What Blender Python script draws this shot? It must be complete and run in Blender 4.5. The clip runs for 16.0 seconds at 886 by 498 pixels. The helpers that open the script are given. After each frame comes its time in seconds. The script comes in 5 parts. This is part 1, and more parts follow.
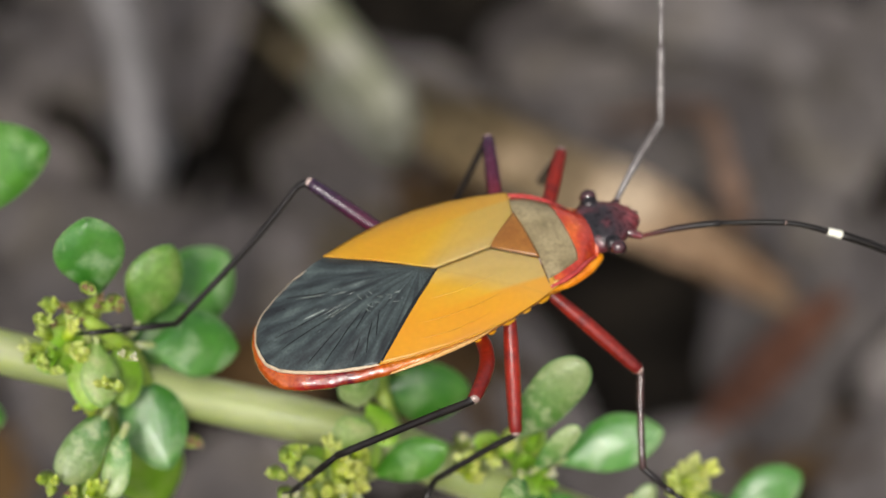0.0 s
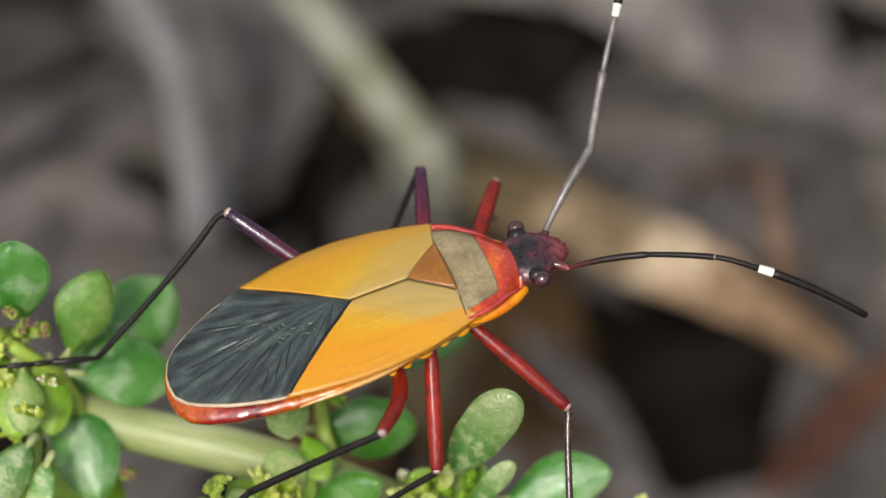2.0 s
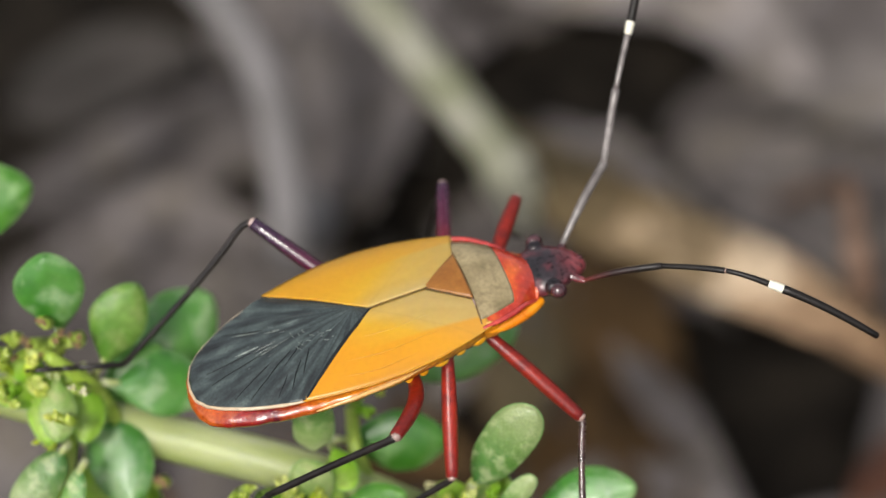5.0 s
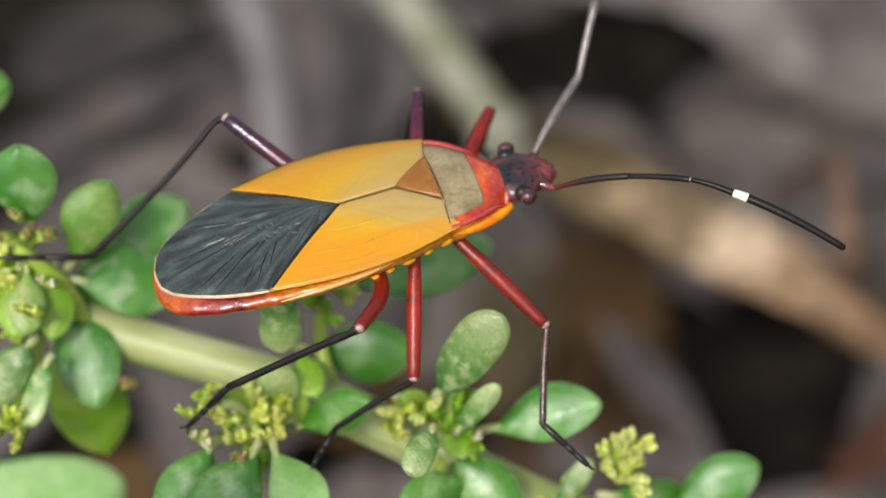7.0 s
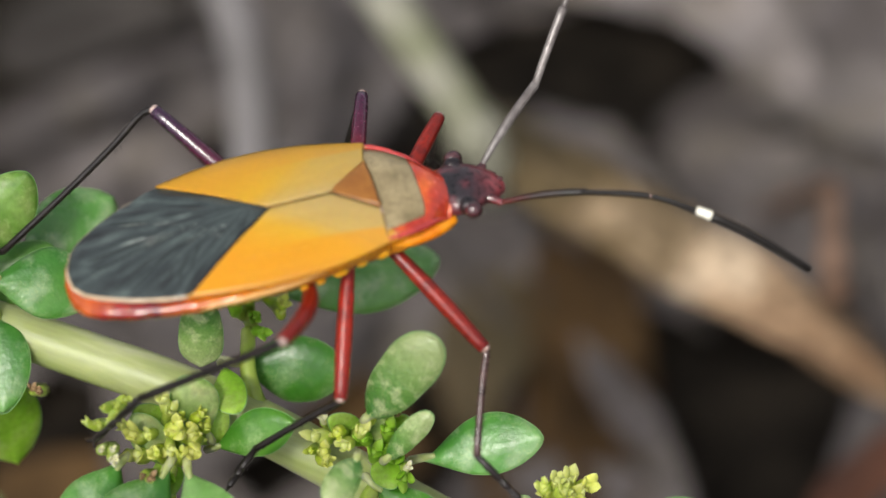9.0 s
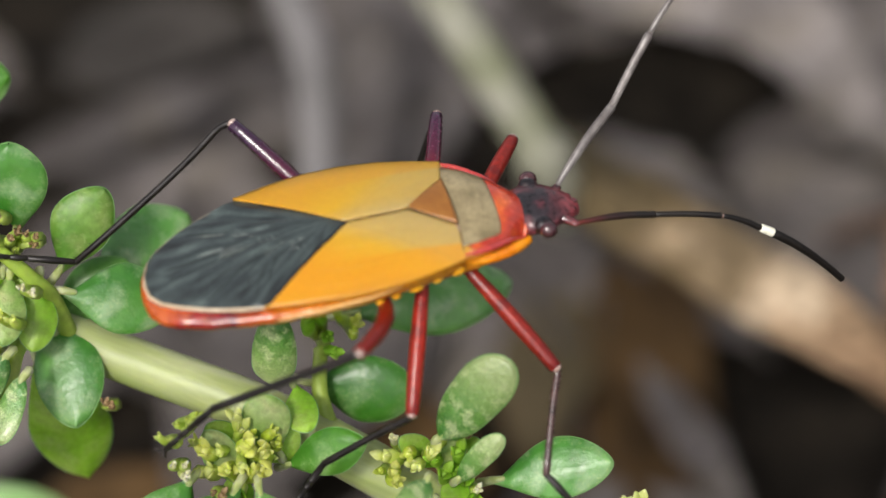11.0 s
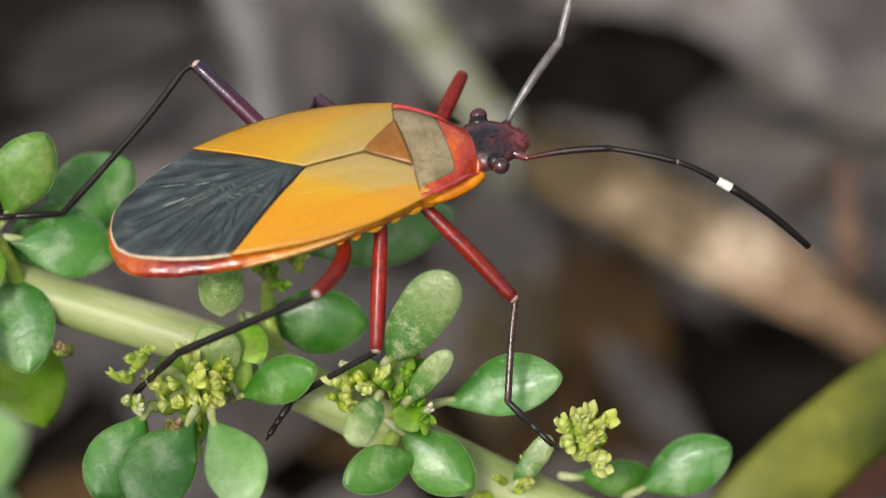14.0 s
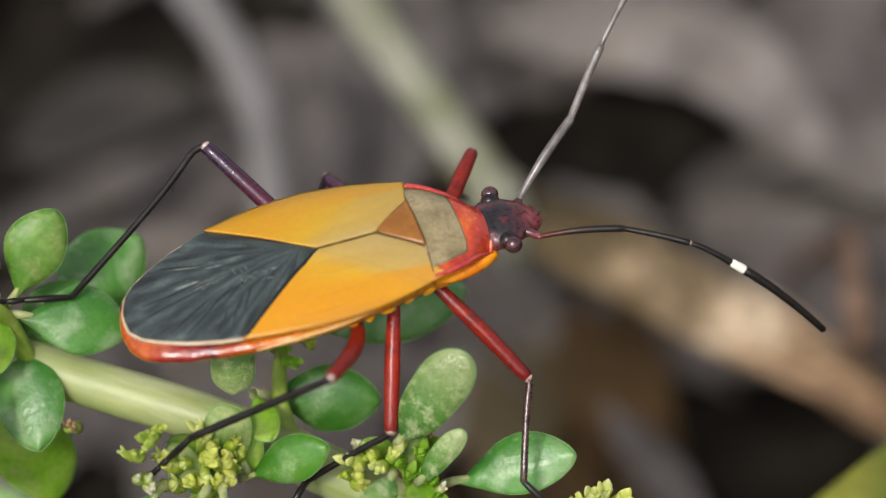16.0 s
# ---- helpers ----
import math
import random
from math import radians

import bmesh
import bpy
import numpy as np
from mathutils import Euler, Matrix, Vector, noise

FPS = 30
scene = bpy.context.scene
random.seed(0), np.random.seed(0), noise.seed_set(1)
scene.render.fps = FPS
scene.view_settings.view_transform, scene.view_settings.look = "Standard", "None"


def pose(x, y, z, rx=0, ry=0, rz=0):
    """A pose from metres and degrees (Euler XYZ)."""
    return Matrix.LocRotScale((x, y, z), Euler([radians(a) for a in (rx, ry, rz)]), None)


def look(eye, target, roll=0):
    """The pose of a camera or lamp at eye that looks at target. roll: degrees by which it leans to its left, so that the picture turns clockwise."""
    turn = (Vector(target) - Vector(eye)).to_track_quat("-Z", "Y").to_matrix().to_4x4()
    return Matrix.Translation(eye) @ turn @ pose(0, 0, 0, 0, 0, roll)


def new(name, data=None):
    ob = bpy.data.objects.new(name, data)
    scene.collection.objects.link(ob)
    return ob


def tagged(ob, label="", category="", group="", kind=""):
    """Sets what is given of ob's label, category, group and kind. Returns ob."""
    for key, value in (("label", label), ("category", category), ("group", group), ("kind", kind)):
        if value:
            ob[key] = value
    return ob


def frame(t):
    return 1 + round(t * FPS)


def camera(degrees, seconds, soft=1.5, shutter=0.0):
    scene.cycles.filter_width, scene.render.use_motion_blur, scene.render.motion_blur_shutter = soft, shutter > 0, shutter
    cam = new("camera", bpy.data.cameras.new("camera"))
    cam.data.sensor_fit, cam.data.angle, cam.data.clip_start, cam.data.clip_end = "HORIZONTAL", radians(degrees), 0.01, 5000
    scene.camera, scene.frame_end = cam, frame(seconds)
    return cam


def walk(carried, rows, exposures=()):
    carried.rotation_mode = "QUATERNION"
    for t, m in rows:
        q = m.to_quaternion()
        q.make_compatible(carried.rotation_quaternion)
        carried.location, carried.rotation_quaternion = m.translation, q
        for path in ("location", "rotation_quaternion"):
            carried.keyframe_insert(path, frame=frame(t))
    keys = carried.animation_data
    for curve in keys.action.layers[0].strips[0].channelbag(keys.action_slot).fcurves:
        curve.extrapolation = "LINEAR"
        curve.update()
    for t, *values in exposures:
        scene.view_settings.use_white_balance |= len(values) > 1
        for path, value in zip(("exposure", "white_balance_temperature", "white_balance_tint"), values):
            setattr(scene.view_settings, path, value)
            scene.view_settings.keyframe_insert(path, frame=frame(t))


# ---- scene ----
MM = 0.001
CAMERA_ROWS = (
    (0, -19.445, -38.757, 116.937, 37.069, 1.449, -25.579),
    (0.5, -16.788, -40.537, 116.714, 38.017, 2.157, -24.218),
    (1, -15.522, -40.588, 115.730, 38.495, 2.717, -23.738),
    (1.5, -14.609, -41.416, 115.901, 38.351, 3.267, -23.188),
    (2, -12.420, -42.178, 113.824, 39.400, 4.884, -22.160),
    (2.5, -11.532, -42.130, 113.682, 39.864, 5.597, -21.501),
    (3, -11.677, -42.727, 114.518, 39.979, 6.024, -20.876),
    (3.2, -11.330, -42.213, 114.318, 39.538, 6.119, -20.334),
    (5.3, -8.671, -45.275, 114.041, 40.415, 7.539, -19.068),
    (5.5, -8.970, -46.106, 112.528, 41.678, 6.825, -18.522),
    (6, -8.383, -46.913, 112.662, 41.396, 6.676, -17.918),
    (6.5, -8.030, -47.133, 112.041, 41.013, 6.740, -17.456),
    (7, -8.851, -47.214, 111.494, 41.180, 6.322, -17.480),
    (7.5, -7.170, -45.887, 109.870, 40.901, 6.641, -16.683),
    (8, -6.583, -44.444, 107.991, 40.855, 6.121, -16.762),
    (8.2, -6.481, -44.628, 107.249, 41.459, 5.662, -16.442),
    (10.3, -5.818, -42.991, 108.573, 40.980, 4.180, -14.170),
    (10.5, -5.899, -43.176, 108.412, 41.175, 4.291, -13.985),
    (11, -6.607, -44.014, 107.858, 42.008, 4.902, -13.402),
    (11.5, -6.710, -44.572, 107.968, 42.445, 6.305, -12.203),
    (12, -8.426, -44.431, 108.258, 42.619, 6.380, -11.839),
    (12.5, -8.880, -46.041, 107.335, 43.337, 6.059, -11.654),
    (13, -8.357, -47.146, 107.038, 42.757, 6.202, -13.414),
    (13.5, -7.714, -46.555, 106.454, 41.995, 6.183, -15.340),
    (14, -6.755, -47.224, 106.145, 42.837, 6.525, -16.155),
    (14.5, -6.437, -47.328, 105.825, 43.447, 6.769, -16.676),
    (15, -7.061, -47.385, 105.817, 43.934, 6.611, -17.277),
    (15.5, -7.201, -47.213, 105.949, 44.118, 6.509, -17.008),
    (16, -7.075, -46.404, 106.282, 44.130, 6.381, -16.221),
)
cam = camera(20, 16.0)
walk(cam, [(t, pose(x * MM, y * MM, z * MM, a, b, c)) for t, x, y, z, a, b, c in CAMERA_ROWS],
     exposures=((0, 0.11), (2.5, 0.14), (5.5, 0.27), (11.5, 0.25), (13, 0.2), (14, 0.16), (16, 0.15)))
cam.data.dof.use_dof = True
cam.data.dof.focus_distance = 0.0685
cam.data.dof.aperture_fstop = 46

# ---- light: bright shade under an overcast sky ----
world = bpy.data.worlds.new("sky")
scene.world = world
world.use_nodes = True
_n = world.node_tree.nodes
_sky = _n.new("ShaderNodeTexSky")
_sky.sky_type = "NISHITA"
_sky.sun_disc = False
SUN_ELEVATION, SUN_AZIMUTH = 54, 215
_sky.sun_elevation = radians(SUN_ELEVATION)
_sky.sun_rotation = radians(SUN_AZIMUTH)
_sky.air_density, _sky.dust_density = 1.0, 4.0
_grey = _n.new("ShaderNodeHueSaturation")
_grey.inputs["Saturation"].default_value = 0.25
world.node_tree.links.new(_sky.outputs[0], _grey.inputs["Color"])
world.node_tree.links.new(_grey.outputs[0], _n["Background"].inputs[0])
_n["Background"].inputs[1].default_value = 0.15
sun = new("sun", bpy.data.lights.new("sun", "SUN"))
sun.data.energy, sun.data.angle, sun.data.color = 2.05, radians(11), (1.0, 0.95, 0.87)
_e, _a = radians(SUN_ELEVATION), radians(SUN_AZIMUTH)
_from = Vector((math.sin(_a) * math.cos(_e), math.cos(_a) * math.cos(_e), math.sin(_e)))
sun.matrix_world = look(_from, (0, 0, 0))


# ---- materials ----
def material(name, colours, rough=0.5, grain=0.3, bump=0.02, stops=None, metal=0.0, coat=0.0, through_light=0.0, spread=0.25, depth=0.0, axis=None, spec=0.5, patches=None, dots=0.0, speck=0.2, fibres=None):
    """colours: two or three tints mixed by noise, or along a local axis (index, from, to in mm). grain: size of the grain in mm.
    fibres: a direction along which the grain is drawn out. bump: relief in mm. through_light: share of light that passes through the sheet."""
    m = bpy.data.materials.new(name)
    m.use_nodes = True
    t = m.node_tree
    n, l = t.nodes, t.links
    b = n["Principled BSDF"]
    pos = n.new("ShaderNodeTexCoord")
    big = n.new("ShaderNodeTexNoise")
    big.inputs["Scale"].default_value = 1000 / (grain * 6)
    big.inputs["Detail"].default_value = 3
    fine = n.new("ShaderNodeTexNoise")
    fine.inputs["Scale"].default_value = 1000 / grain
    fine.inputs["Detail"].default_value = 5
    spot = pos.outputs["Object"]
    if fibres:
        d = Vector(fibres).normalized()
        along, pull, squeezed = (n.new("ShaderNodeVectorMath") for _ in range(3))
        along.operation, pull.operation, squeezed.operation = "DOT_PRODUCT", "SCALE", "SUBTRACT"
        along.inputs[1].default_value = d
        pull.inputs[0].default_value = d * 0.95
        l.new(spot, along.inputs[0])
        l.new(along.outputs["Value"], pull.inputs["Scale"])
        l.new(spot, squeezed.inputs[0])
        l.new(pull.outputs[0], squeezed.inputs[1])
        spot = squeezed.outputs[0]
    for x in (big, fine):
        l.new(spot, x.inputs["Vector"])
    ramp = n.new("ShaderNodeValToRGB")
    e = ramp.color_ramp.elements
    while len(e) < len(colours):
        e.new(0.5)
    for i, c in enumerate(colours):
        e[i].color = (*c, 1)
        e[i].position = stops[i] if stops else i / max(1, len(colours) - 1) if axis else 0.32 + 0.36 * i / max(1, len(colours) - 1)
    if axis:
        sep = n.new("ShaderNodeSeparateXYZ")
        l.new(pos.outputs["Object"], sep.inputs[0])
        rng = n.new("ShaderNodeMapRange")
        rng.inputs["From Min"].default_value, rng.inputs["From Max"].default_value = axis[1] * MM, axis[2] * MM
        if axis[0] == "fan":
            # streaks that spread like a fan from a point near the front of the film, painting its sheen
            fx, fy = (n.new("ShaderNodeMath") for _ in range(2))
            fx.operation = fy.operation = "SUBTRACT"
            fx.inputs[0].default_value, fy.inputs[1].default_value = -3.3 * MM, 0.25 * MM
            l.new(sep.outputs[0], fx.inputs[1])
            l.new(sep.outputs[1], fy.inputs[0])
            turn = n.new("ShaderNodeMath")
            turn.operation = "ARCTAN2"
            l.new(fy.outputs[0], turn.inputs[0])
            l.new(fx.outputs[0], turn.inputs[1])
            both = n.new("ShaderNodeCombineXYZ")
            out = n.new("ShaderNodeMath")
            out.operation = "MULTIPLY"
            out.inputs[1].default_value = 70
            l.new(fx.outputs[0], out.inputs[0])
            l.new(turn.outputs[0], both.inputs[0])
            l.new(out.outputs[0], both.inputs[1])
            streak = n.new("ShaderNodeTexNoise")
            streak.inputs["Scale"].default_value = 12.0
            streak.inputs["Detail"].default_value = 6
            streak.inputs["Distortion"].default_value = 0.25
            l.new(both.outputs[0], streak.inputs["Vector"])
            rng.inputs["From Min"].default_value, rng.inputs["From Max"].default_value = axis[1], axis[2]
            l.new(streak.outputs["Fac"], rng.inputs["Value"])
        elif axis[0] == "length":
            # from the foot of a leaf to its tip
            whole = n.new("ShaderNodeSeparateXYZ")
            l.new(pos.outputs["Generated"], whole.inputs[0])
            rng.inputs["From Min"].default_value, rng.inputs["From Max"].default_value = axis[1], axis[2]
            l.new(whole.outputs[0], rng.inputs["Value"])
        else:
            l.new(sep.outputs[axis[0]], rng.inputs["Value"])
        add = n.new("ShaderNodeMath")
        add.operation = "MULTIPLY_ADD"
        add.inputs[1].default_value = spread
        off = n.new("ShaderNodeMath")
        off.operation = "SUBTRACT"
        off.inputs[1].default_value = 0.5
        l.new(big.outputs["Fac"], off.inputs[0])
        l.new(off.outputs[0], add.inputs[0])
        l.new(rng.outputs[0], add.inputs[2])
        l.new(add.outputs[0], ramp.inputs[0])
    else:
        l.new(big.outputs["Fac"], ramp.inputs[0])
    tint = ramp.outputs[0]
    if patches:
        pn = n.new("ShaderNodeTexNoise")
        pn.inputs["Scale"].default_value = 1000 / patches[1]
        pn.inputs["Detail"].default_value = 4
        l.new(pos.outputs["Object"], pn.inputs["Vector"])
        pr = n.new("ShaderNodeMapRange")
        pr.inputs["From Min"].default_value, pr.inputs["From Max"].default_value = 0.5, 0.68
        pr.inputs["To Max"].default_value = patches[2]
        l.new(pn.outputs["Fac"], pr.inputs["Value"])
        mixc = n.new("ShaderNodeMix")
        mixc.data_type = "RGBA"
        l.new(pr.outputs[0], mixc.inputs[0])
        l.new(tint, mixc.inputs[6])
        mixc.inputs[7].default_value = (*patches[0], 1)
        tint = mixc.outputs[2]
    cells = None
    if dots:
        # the skin of a fleshy leaf: small swollen cells, some of them frosted, their glitter painted as pale specks
        cells = n.new("ShaderNodeTexNoise")
        cells.inputs["Scale"].default_value = 1000 / dots
        cells.inputs["Detail"].default_value = 2
        l.new(pos.outputs["Object"], cells.inputs["Vector"])
        grit = n.new("ShaderNodeTexVoronoi")
        grit.inputs["Scale"].default_value = 1000 / (0.4 * dots)
        l.new(pos.outputs["Object"], grit.inputs["Vector"])
        shade = n.new("ShaderNodeSeparateColor")
        l.new(grit.outputs["Color"], shade.inputs[0])
        pale = n.new("ShaderNodeMapRange")
        pale.inputs["From Min"].default_value, pale.inputs["From Max"].default_value, pale.inputs["To Max"].default_value = 0.5, 1.0, speck
        l.new(shade.outputs[0], pale.inputs["Value"])
        where = n.new("ShaderNodeMapRange")
        where.inputs["From Min"].default_value, where.inputs["From Max"].default_value = 0.42, 0.62
        l.new(cells.outputs["Fac"] if not patches else pn.outputs["Fac"], where.inputs["Value"])
        some = n.new("ShaderNodeMath")
        some.operation = "MULTIPLY"
        l.new(pale.outputs[0], some.inputs[0])
        l.new(where.outputs[0], some.inputs[1])
        glitter = n.new("ShaderNodeMix")
        glitter.data_type = "RGBA"
        l.new(some.outputs[0], glitter.inputs[0])
        l.new(tint, glitter.inputs[6])
        glitter.inputs[7].default_value = (0.56, 0.66, 0.3, 1)
        tint = glitter.outputs[2]
    hue = n.new("ShaderNodeHueSaturation")
    info = n.new("ShaderNodeObjectInfo")
    val = n.new("ShaderNodeMapRange")
    val.inputs["To Min"].default_value, val.inputs["To Max"].default_value = 1 - spread * 0.6, 1 + spread * 0.6
    l.new(info.outputs["Random"], val.inputs["Value"])
    mul = n.new("ShaderNodeMath")
    mul.operation = "MULTIPLY"
    fr = n.new("ShaderNodeMapRange")
    fr.inputs["From Min"].default_value, fr.inputs["From Max"].default_value = 0.3, 0.7
    fr.inputs["To Min"].default_value, fr.inputs["To Max"].default_value = 1 - spread * 0.7, 1 + spread * 0.7
    l.new(fine.outputs["Fac"], fr.inputs["Value"])
    l.new(fr.outputs[0], mul.inputs[0])
    l.new(val.outputs[0], mul.inputs[1])
    l.new(mul.outputs[0], hue.inputs["Value"])
    l.new(tint, hue.inputs["Color"])
    l.new(hue.outputs[0], b.inputs["Base Color"])
    rr = n.new("ShaderNodeMapRange")
    rr.inputs["To Min"].default_value, rr.inputs["To Max"].default_value = max(0.03, rough - 0.12), min(1, rough + 0.12)
    l.new(fine.outputs["Fac"], rr.inputs["Value"])
    l.new(rr.outputs[0], b.inputs["Roughness"])
    b.inputs["Metallic"].default_value = metal
    b.inputs["Coat Weight"].default_value = coat
    b.inputs["Coat Roughness"].default_value = 0.12
    b.inputs["Specular IOR Level"].default_value = spec
    if depth:
        b.inputs["Subsurface Weight"].default_value = 0.5
        b.inputs["Subsurface Radius"].default_value = (1.0, 1.0, 0.35)
        b.inputs["Subsurface Scale"].default_value = depth * MM
    if bump:
        bp = n.new("ShaderNodeBump")
        bp.inputs["Strength"].default_value = 0.7
        bp.inputs["Distance"].default_value = bump * MM
        if cells:
            both = n.new("ShaderNodeMath")
            both.operation = "MULTIPLY_ADD"
            both.inputs[1].default_value = 2.2
            l.new(cells.outputs["Fac"], both.inputs[0])
            l.new(fine.outputs["Fac"], both.inputs[2])
            l.new(both.outputs[0], bp.inputs["Height"])
        else:
            l.new(fine.outputs["Fac"], bp.inputs["Height"])
        l.new(bp.outputs[0], b.inputs["Normal"])
    if through_light:
        tr = n.new("ShaderNodeBsdfTranslucent")
        l.new(hue.outputs[0], tr.inputs["Color"])
        mx = n.new("ShaderNodeMixShader")
        mx.inputs[0].default_value = through_light
        l.new(b.outputs[0], mx.inputs[1])
        l.new(tr.outputs[0], mx.inputs[2])
        l.new(mx.outputs[0], n["Material Output"].inputs["Surface"])
    return m


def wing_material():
    """Orange leather: cream towards the shield and the inner edge, with a deeper strip along the outer edge and a fine
    fold between; yellow tones also paint the light on the wings.
    """
    m = bpy.data.materials.new("corium_orange")
    m.use_nodes = True
    n, l = m.node_tree.nodes, m.node_tree.links
    b = n["Principled BSDF"]

    def calc(op, a, c, d=None):
        k = n.new("ShaderNodeMath")
        k.operation = op
        for i, v in enumerate((a, c, d)):
            if v is None:
                continue
            if isinstance(v, (int, float)):
                k.inputs[i].default_value = v
            else:
                l.new(v, k.inputs[i])
        return k.outputs[0]

    def ramp(value, lo, hi, out=1.0):
        k = n.new("ShaderNodeMapRange")
        k.interpolation_type = "SMOOTHSTEP"
        k.inputs["From Min"].default_value, k.inputs["From Max"].default_value, k.inputs["To Max"].default_value = lo, hi, out
        l.new(value, k.inputs["Value"])
        return k.outputs[0]

    def blend(f, a, c):
        k = n.new("ShaderNodeMix")
        k.data_type = "RGBA"
        l.new(f, k.inputs[0])
        l.new(a, k.inputs[6])
        k.inputs[7].default_value = (*c, 1)
        return k.outputs[2]

    pos = n.new("ShaderNodeTexCoord")
    sep = n.new("ShaderNodeSeparateXYZ")
    l.new(pos.outputs["Object"], sep.inputs[0])
    x, y = calc("MULTIPLY", sep.outputs[0], 1000.0), calc("MULTIPLY", calc("ABSOLUTE", sep.outputs[1], 0.0), 1000.0)
    cloud = n.new("ShaderNodeTexNoise")
    cloud.inputs["Scale"].default_value, cloud.inputs["Detail"].default_value = 900, 4
    fine = n.new("ShaderNodeTexNoise")
    fine.inputs["Scale"].default_value, fine.inputs["Detail"].default_value = 6000, 3
    for k in (cloud, fine):
        l.new(pos.outputs["Object"], k.inputs["Vector"])
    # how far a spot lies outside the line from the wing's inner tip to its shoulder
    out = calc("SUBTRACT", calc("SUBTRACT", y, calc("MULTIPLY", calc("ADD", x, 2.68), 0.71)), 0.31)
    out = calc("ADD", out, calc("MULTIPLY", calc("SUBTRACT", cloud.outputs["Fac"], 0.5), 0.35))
    # cream to orange leather; the yellow between also takes in light on the wings
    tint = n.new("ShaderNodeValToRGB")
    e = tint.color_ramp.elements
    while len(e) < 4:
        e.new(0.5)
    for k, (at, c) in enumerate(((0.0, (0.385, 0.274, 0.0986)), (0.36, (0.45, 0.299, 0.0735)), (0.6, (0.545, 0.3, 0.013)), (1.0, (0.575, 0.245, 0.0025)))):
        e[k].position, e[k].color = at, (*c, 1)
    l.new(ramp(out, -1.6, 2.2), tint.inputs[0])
    # the outer strip, with a crisp inner edge that fades out towards the tip
    edge = calc("ADD", y, calc("MULTIPLY", x, -0.03))
    strip = calc("MULTIPLY", ramp(edge, 1.36, 1.5, 0.7), ramp(calc("MULTIPLY", x, -1.0), 4.2, 2.6))
    colour = blend(strip, tint.outputs[0], (0.56, 0.235, 0.002))
    line = calc("SUBTRACT", 1.0, ramp(calc("ABSOLUTE", calc("ADD", out, 0.02), 0.0), 0.0, 0.09))
    colour = blend(calc("MULTIPLY", line, 0.13), colour, (0.3, 0.17, 0.03))
    # a browner outermost edge
    colour = blend(calc("MULTIPLY", ramp(y, 1.95, 2.3), 0.3), colour, (0.36, 0.17, 0.02))
    colour = blend(ramp(calc("MULTIPLY", sep.outputs[1], 1000.0), 1.7, 2.3, 0.55), colour, (0.24, 0.11, 0.02))
    # the left wing's golden tint paints how it faces the light
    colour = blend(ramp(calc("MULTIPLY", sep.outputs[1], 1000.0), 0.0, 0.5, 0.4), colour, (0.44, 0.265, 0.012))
    hue = n.new("ShaderNodeHueSaturation")
    l.new(calc("MULTIPLY_ADD", fine.outputs["Fac"], 0.16, 0.92), hue.inputs["Value"])
    l.new(colour, hue.inputs["Color"])
    l.new(hue.outputs[0], b.inputs["Base Color"])
    l.new(calc("MULTIPLY_ADD", cloud.outputs["Fac"], 0.25, 0.26), b.inputs["Roughness"])
    b.inputs["Coat Weight"].default_value, b.inputs["Coat Roughness"].default_value = 0.2, 0.2
    b.inputs["Subsurface Weight"].default_value = 0.25
    b.inputs["Subsurface Radius"].default_value = (1.0, 0.6, 0.2)
    b.inputs["Subsurface Scale"].default_value = 0.15 * MM
    bp = n.new("ShaderNodeBump")
    bp.inputs["Strength"].default_value, bp.inputs["Distance"].default_value = 0.5, 0.02 * MM
    l.new(cloud.outputs["Fac"], bp.inputs["Height"])
    l.new(bp.outputs[0], b.inputs["Normal"])
    return m


# near-black soil: shade in the gaps between leaves is put into its colour
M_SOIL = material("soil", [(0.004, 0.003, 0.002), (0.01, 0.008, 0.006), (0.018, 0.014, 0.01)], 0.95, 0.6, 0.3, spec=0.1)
M_GREY = material("dead_leaf_grey", [(0.043, 0.036, 0.032), (0.08, 0.07, 0.068), (0.125, 0.111, 0.11)], 0.8, 0.9, 0.08, spread=0.5, spec=0.2, patches=((0.076, 0.063, 0.045), 5.0, 0.65))
M_GREY_DARK = material("dead_leaf_dark", [(0.014, 0.012, 0.0105), (0.028, 0.024, 0.021), (0.045, 0.039, 0.035)], 0.7, 0.9, 0.08, spread=0.4, spec=0.2)
M_GREY_LIGHT = material("dead_leaf_pale_grey", [(0.088, 0.077, 0.07), (0.147, 0.13, 0.124), (0.21, 0.188, 0.184)], 0.8, 0.9, 0.08, spread=0.35, spec=0.2, patches=((0.13, 0.105, 0.066), 5.0, 0.6))
M_BROWN = material("dead_leaf_brown", [(0.024, 0.0128, 0.0042), (0.05, 0.0275, 0.009), (0.084, 0.047, 0.017)], 0.8, 0.9, 0.08, spec=0.2)
# tan leaf, browner at its ends; the bright middle paints its highlight
M_TAN_HIGHLIGHT = material("dead_leaf_tan_highlight", [(0.035, 0.026, 0.012), (0.085, 0.06, 0.03), (0.2, 0.145, 0.088), (0.42, 0.325, 0.225), (0.26, 0.175, 0.105), (0.16, 0.098, 0.056)], 0.75, 0.7, 0.12, spread=0.75, axis=(0, 0, 21.0), stops=(0.0, 0.33, 0.47, 0.6, 0.72, 0.88), spec=0.2)
M_UMBER = material("dead_leaf_umber", [(0.06, 0.035, 0.018), (0.12, 0.074, 0.04), (0.19, 0.125, 0.072)], 0.75, 1.0, 0.08, spread=0.4, spec=0.2)
M_RUST = material("dead_leaf_rust", [(0.03, 0.012, 0.007), (0.07, 0.028, 0.016), (0.11, 0.05, 0.03)], 0.75, 0.8, 0.08, spread=0.35, spec=0.2)
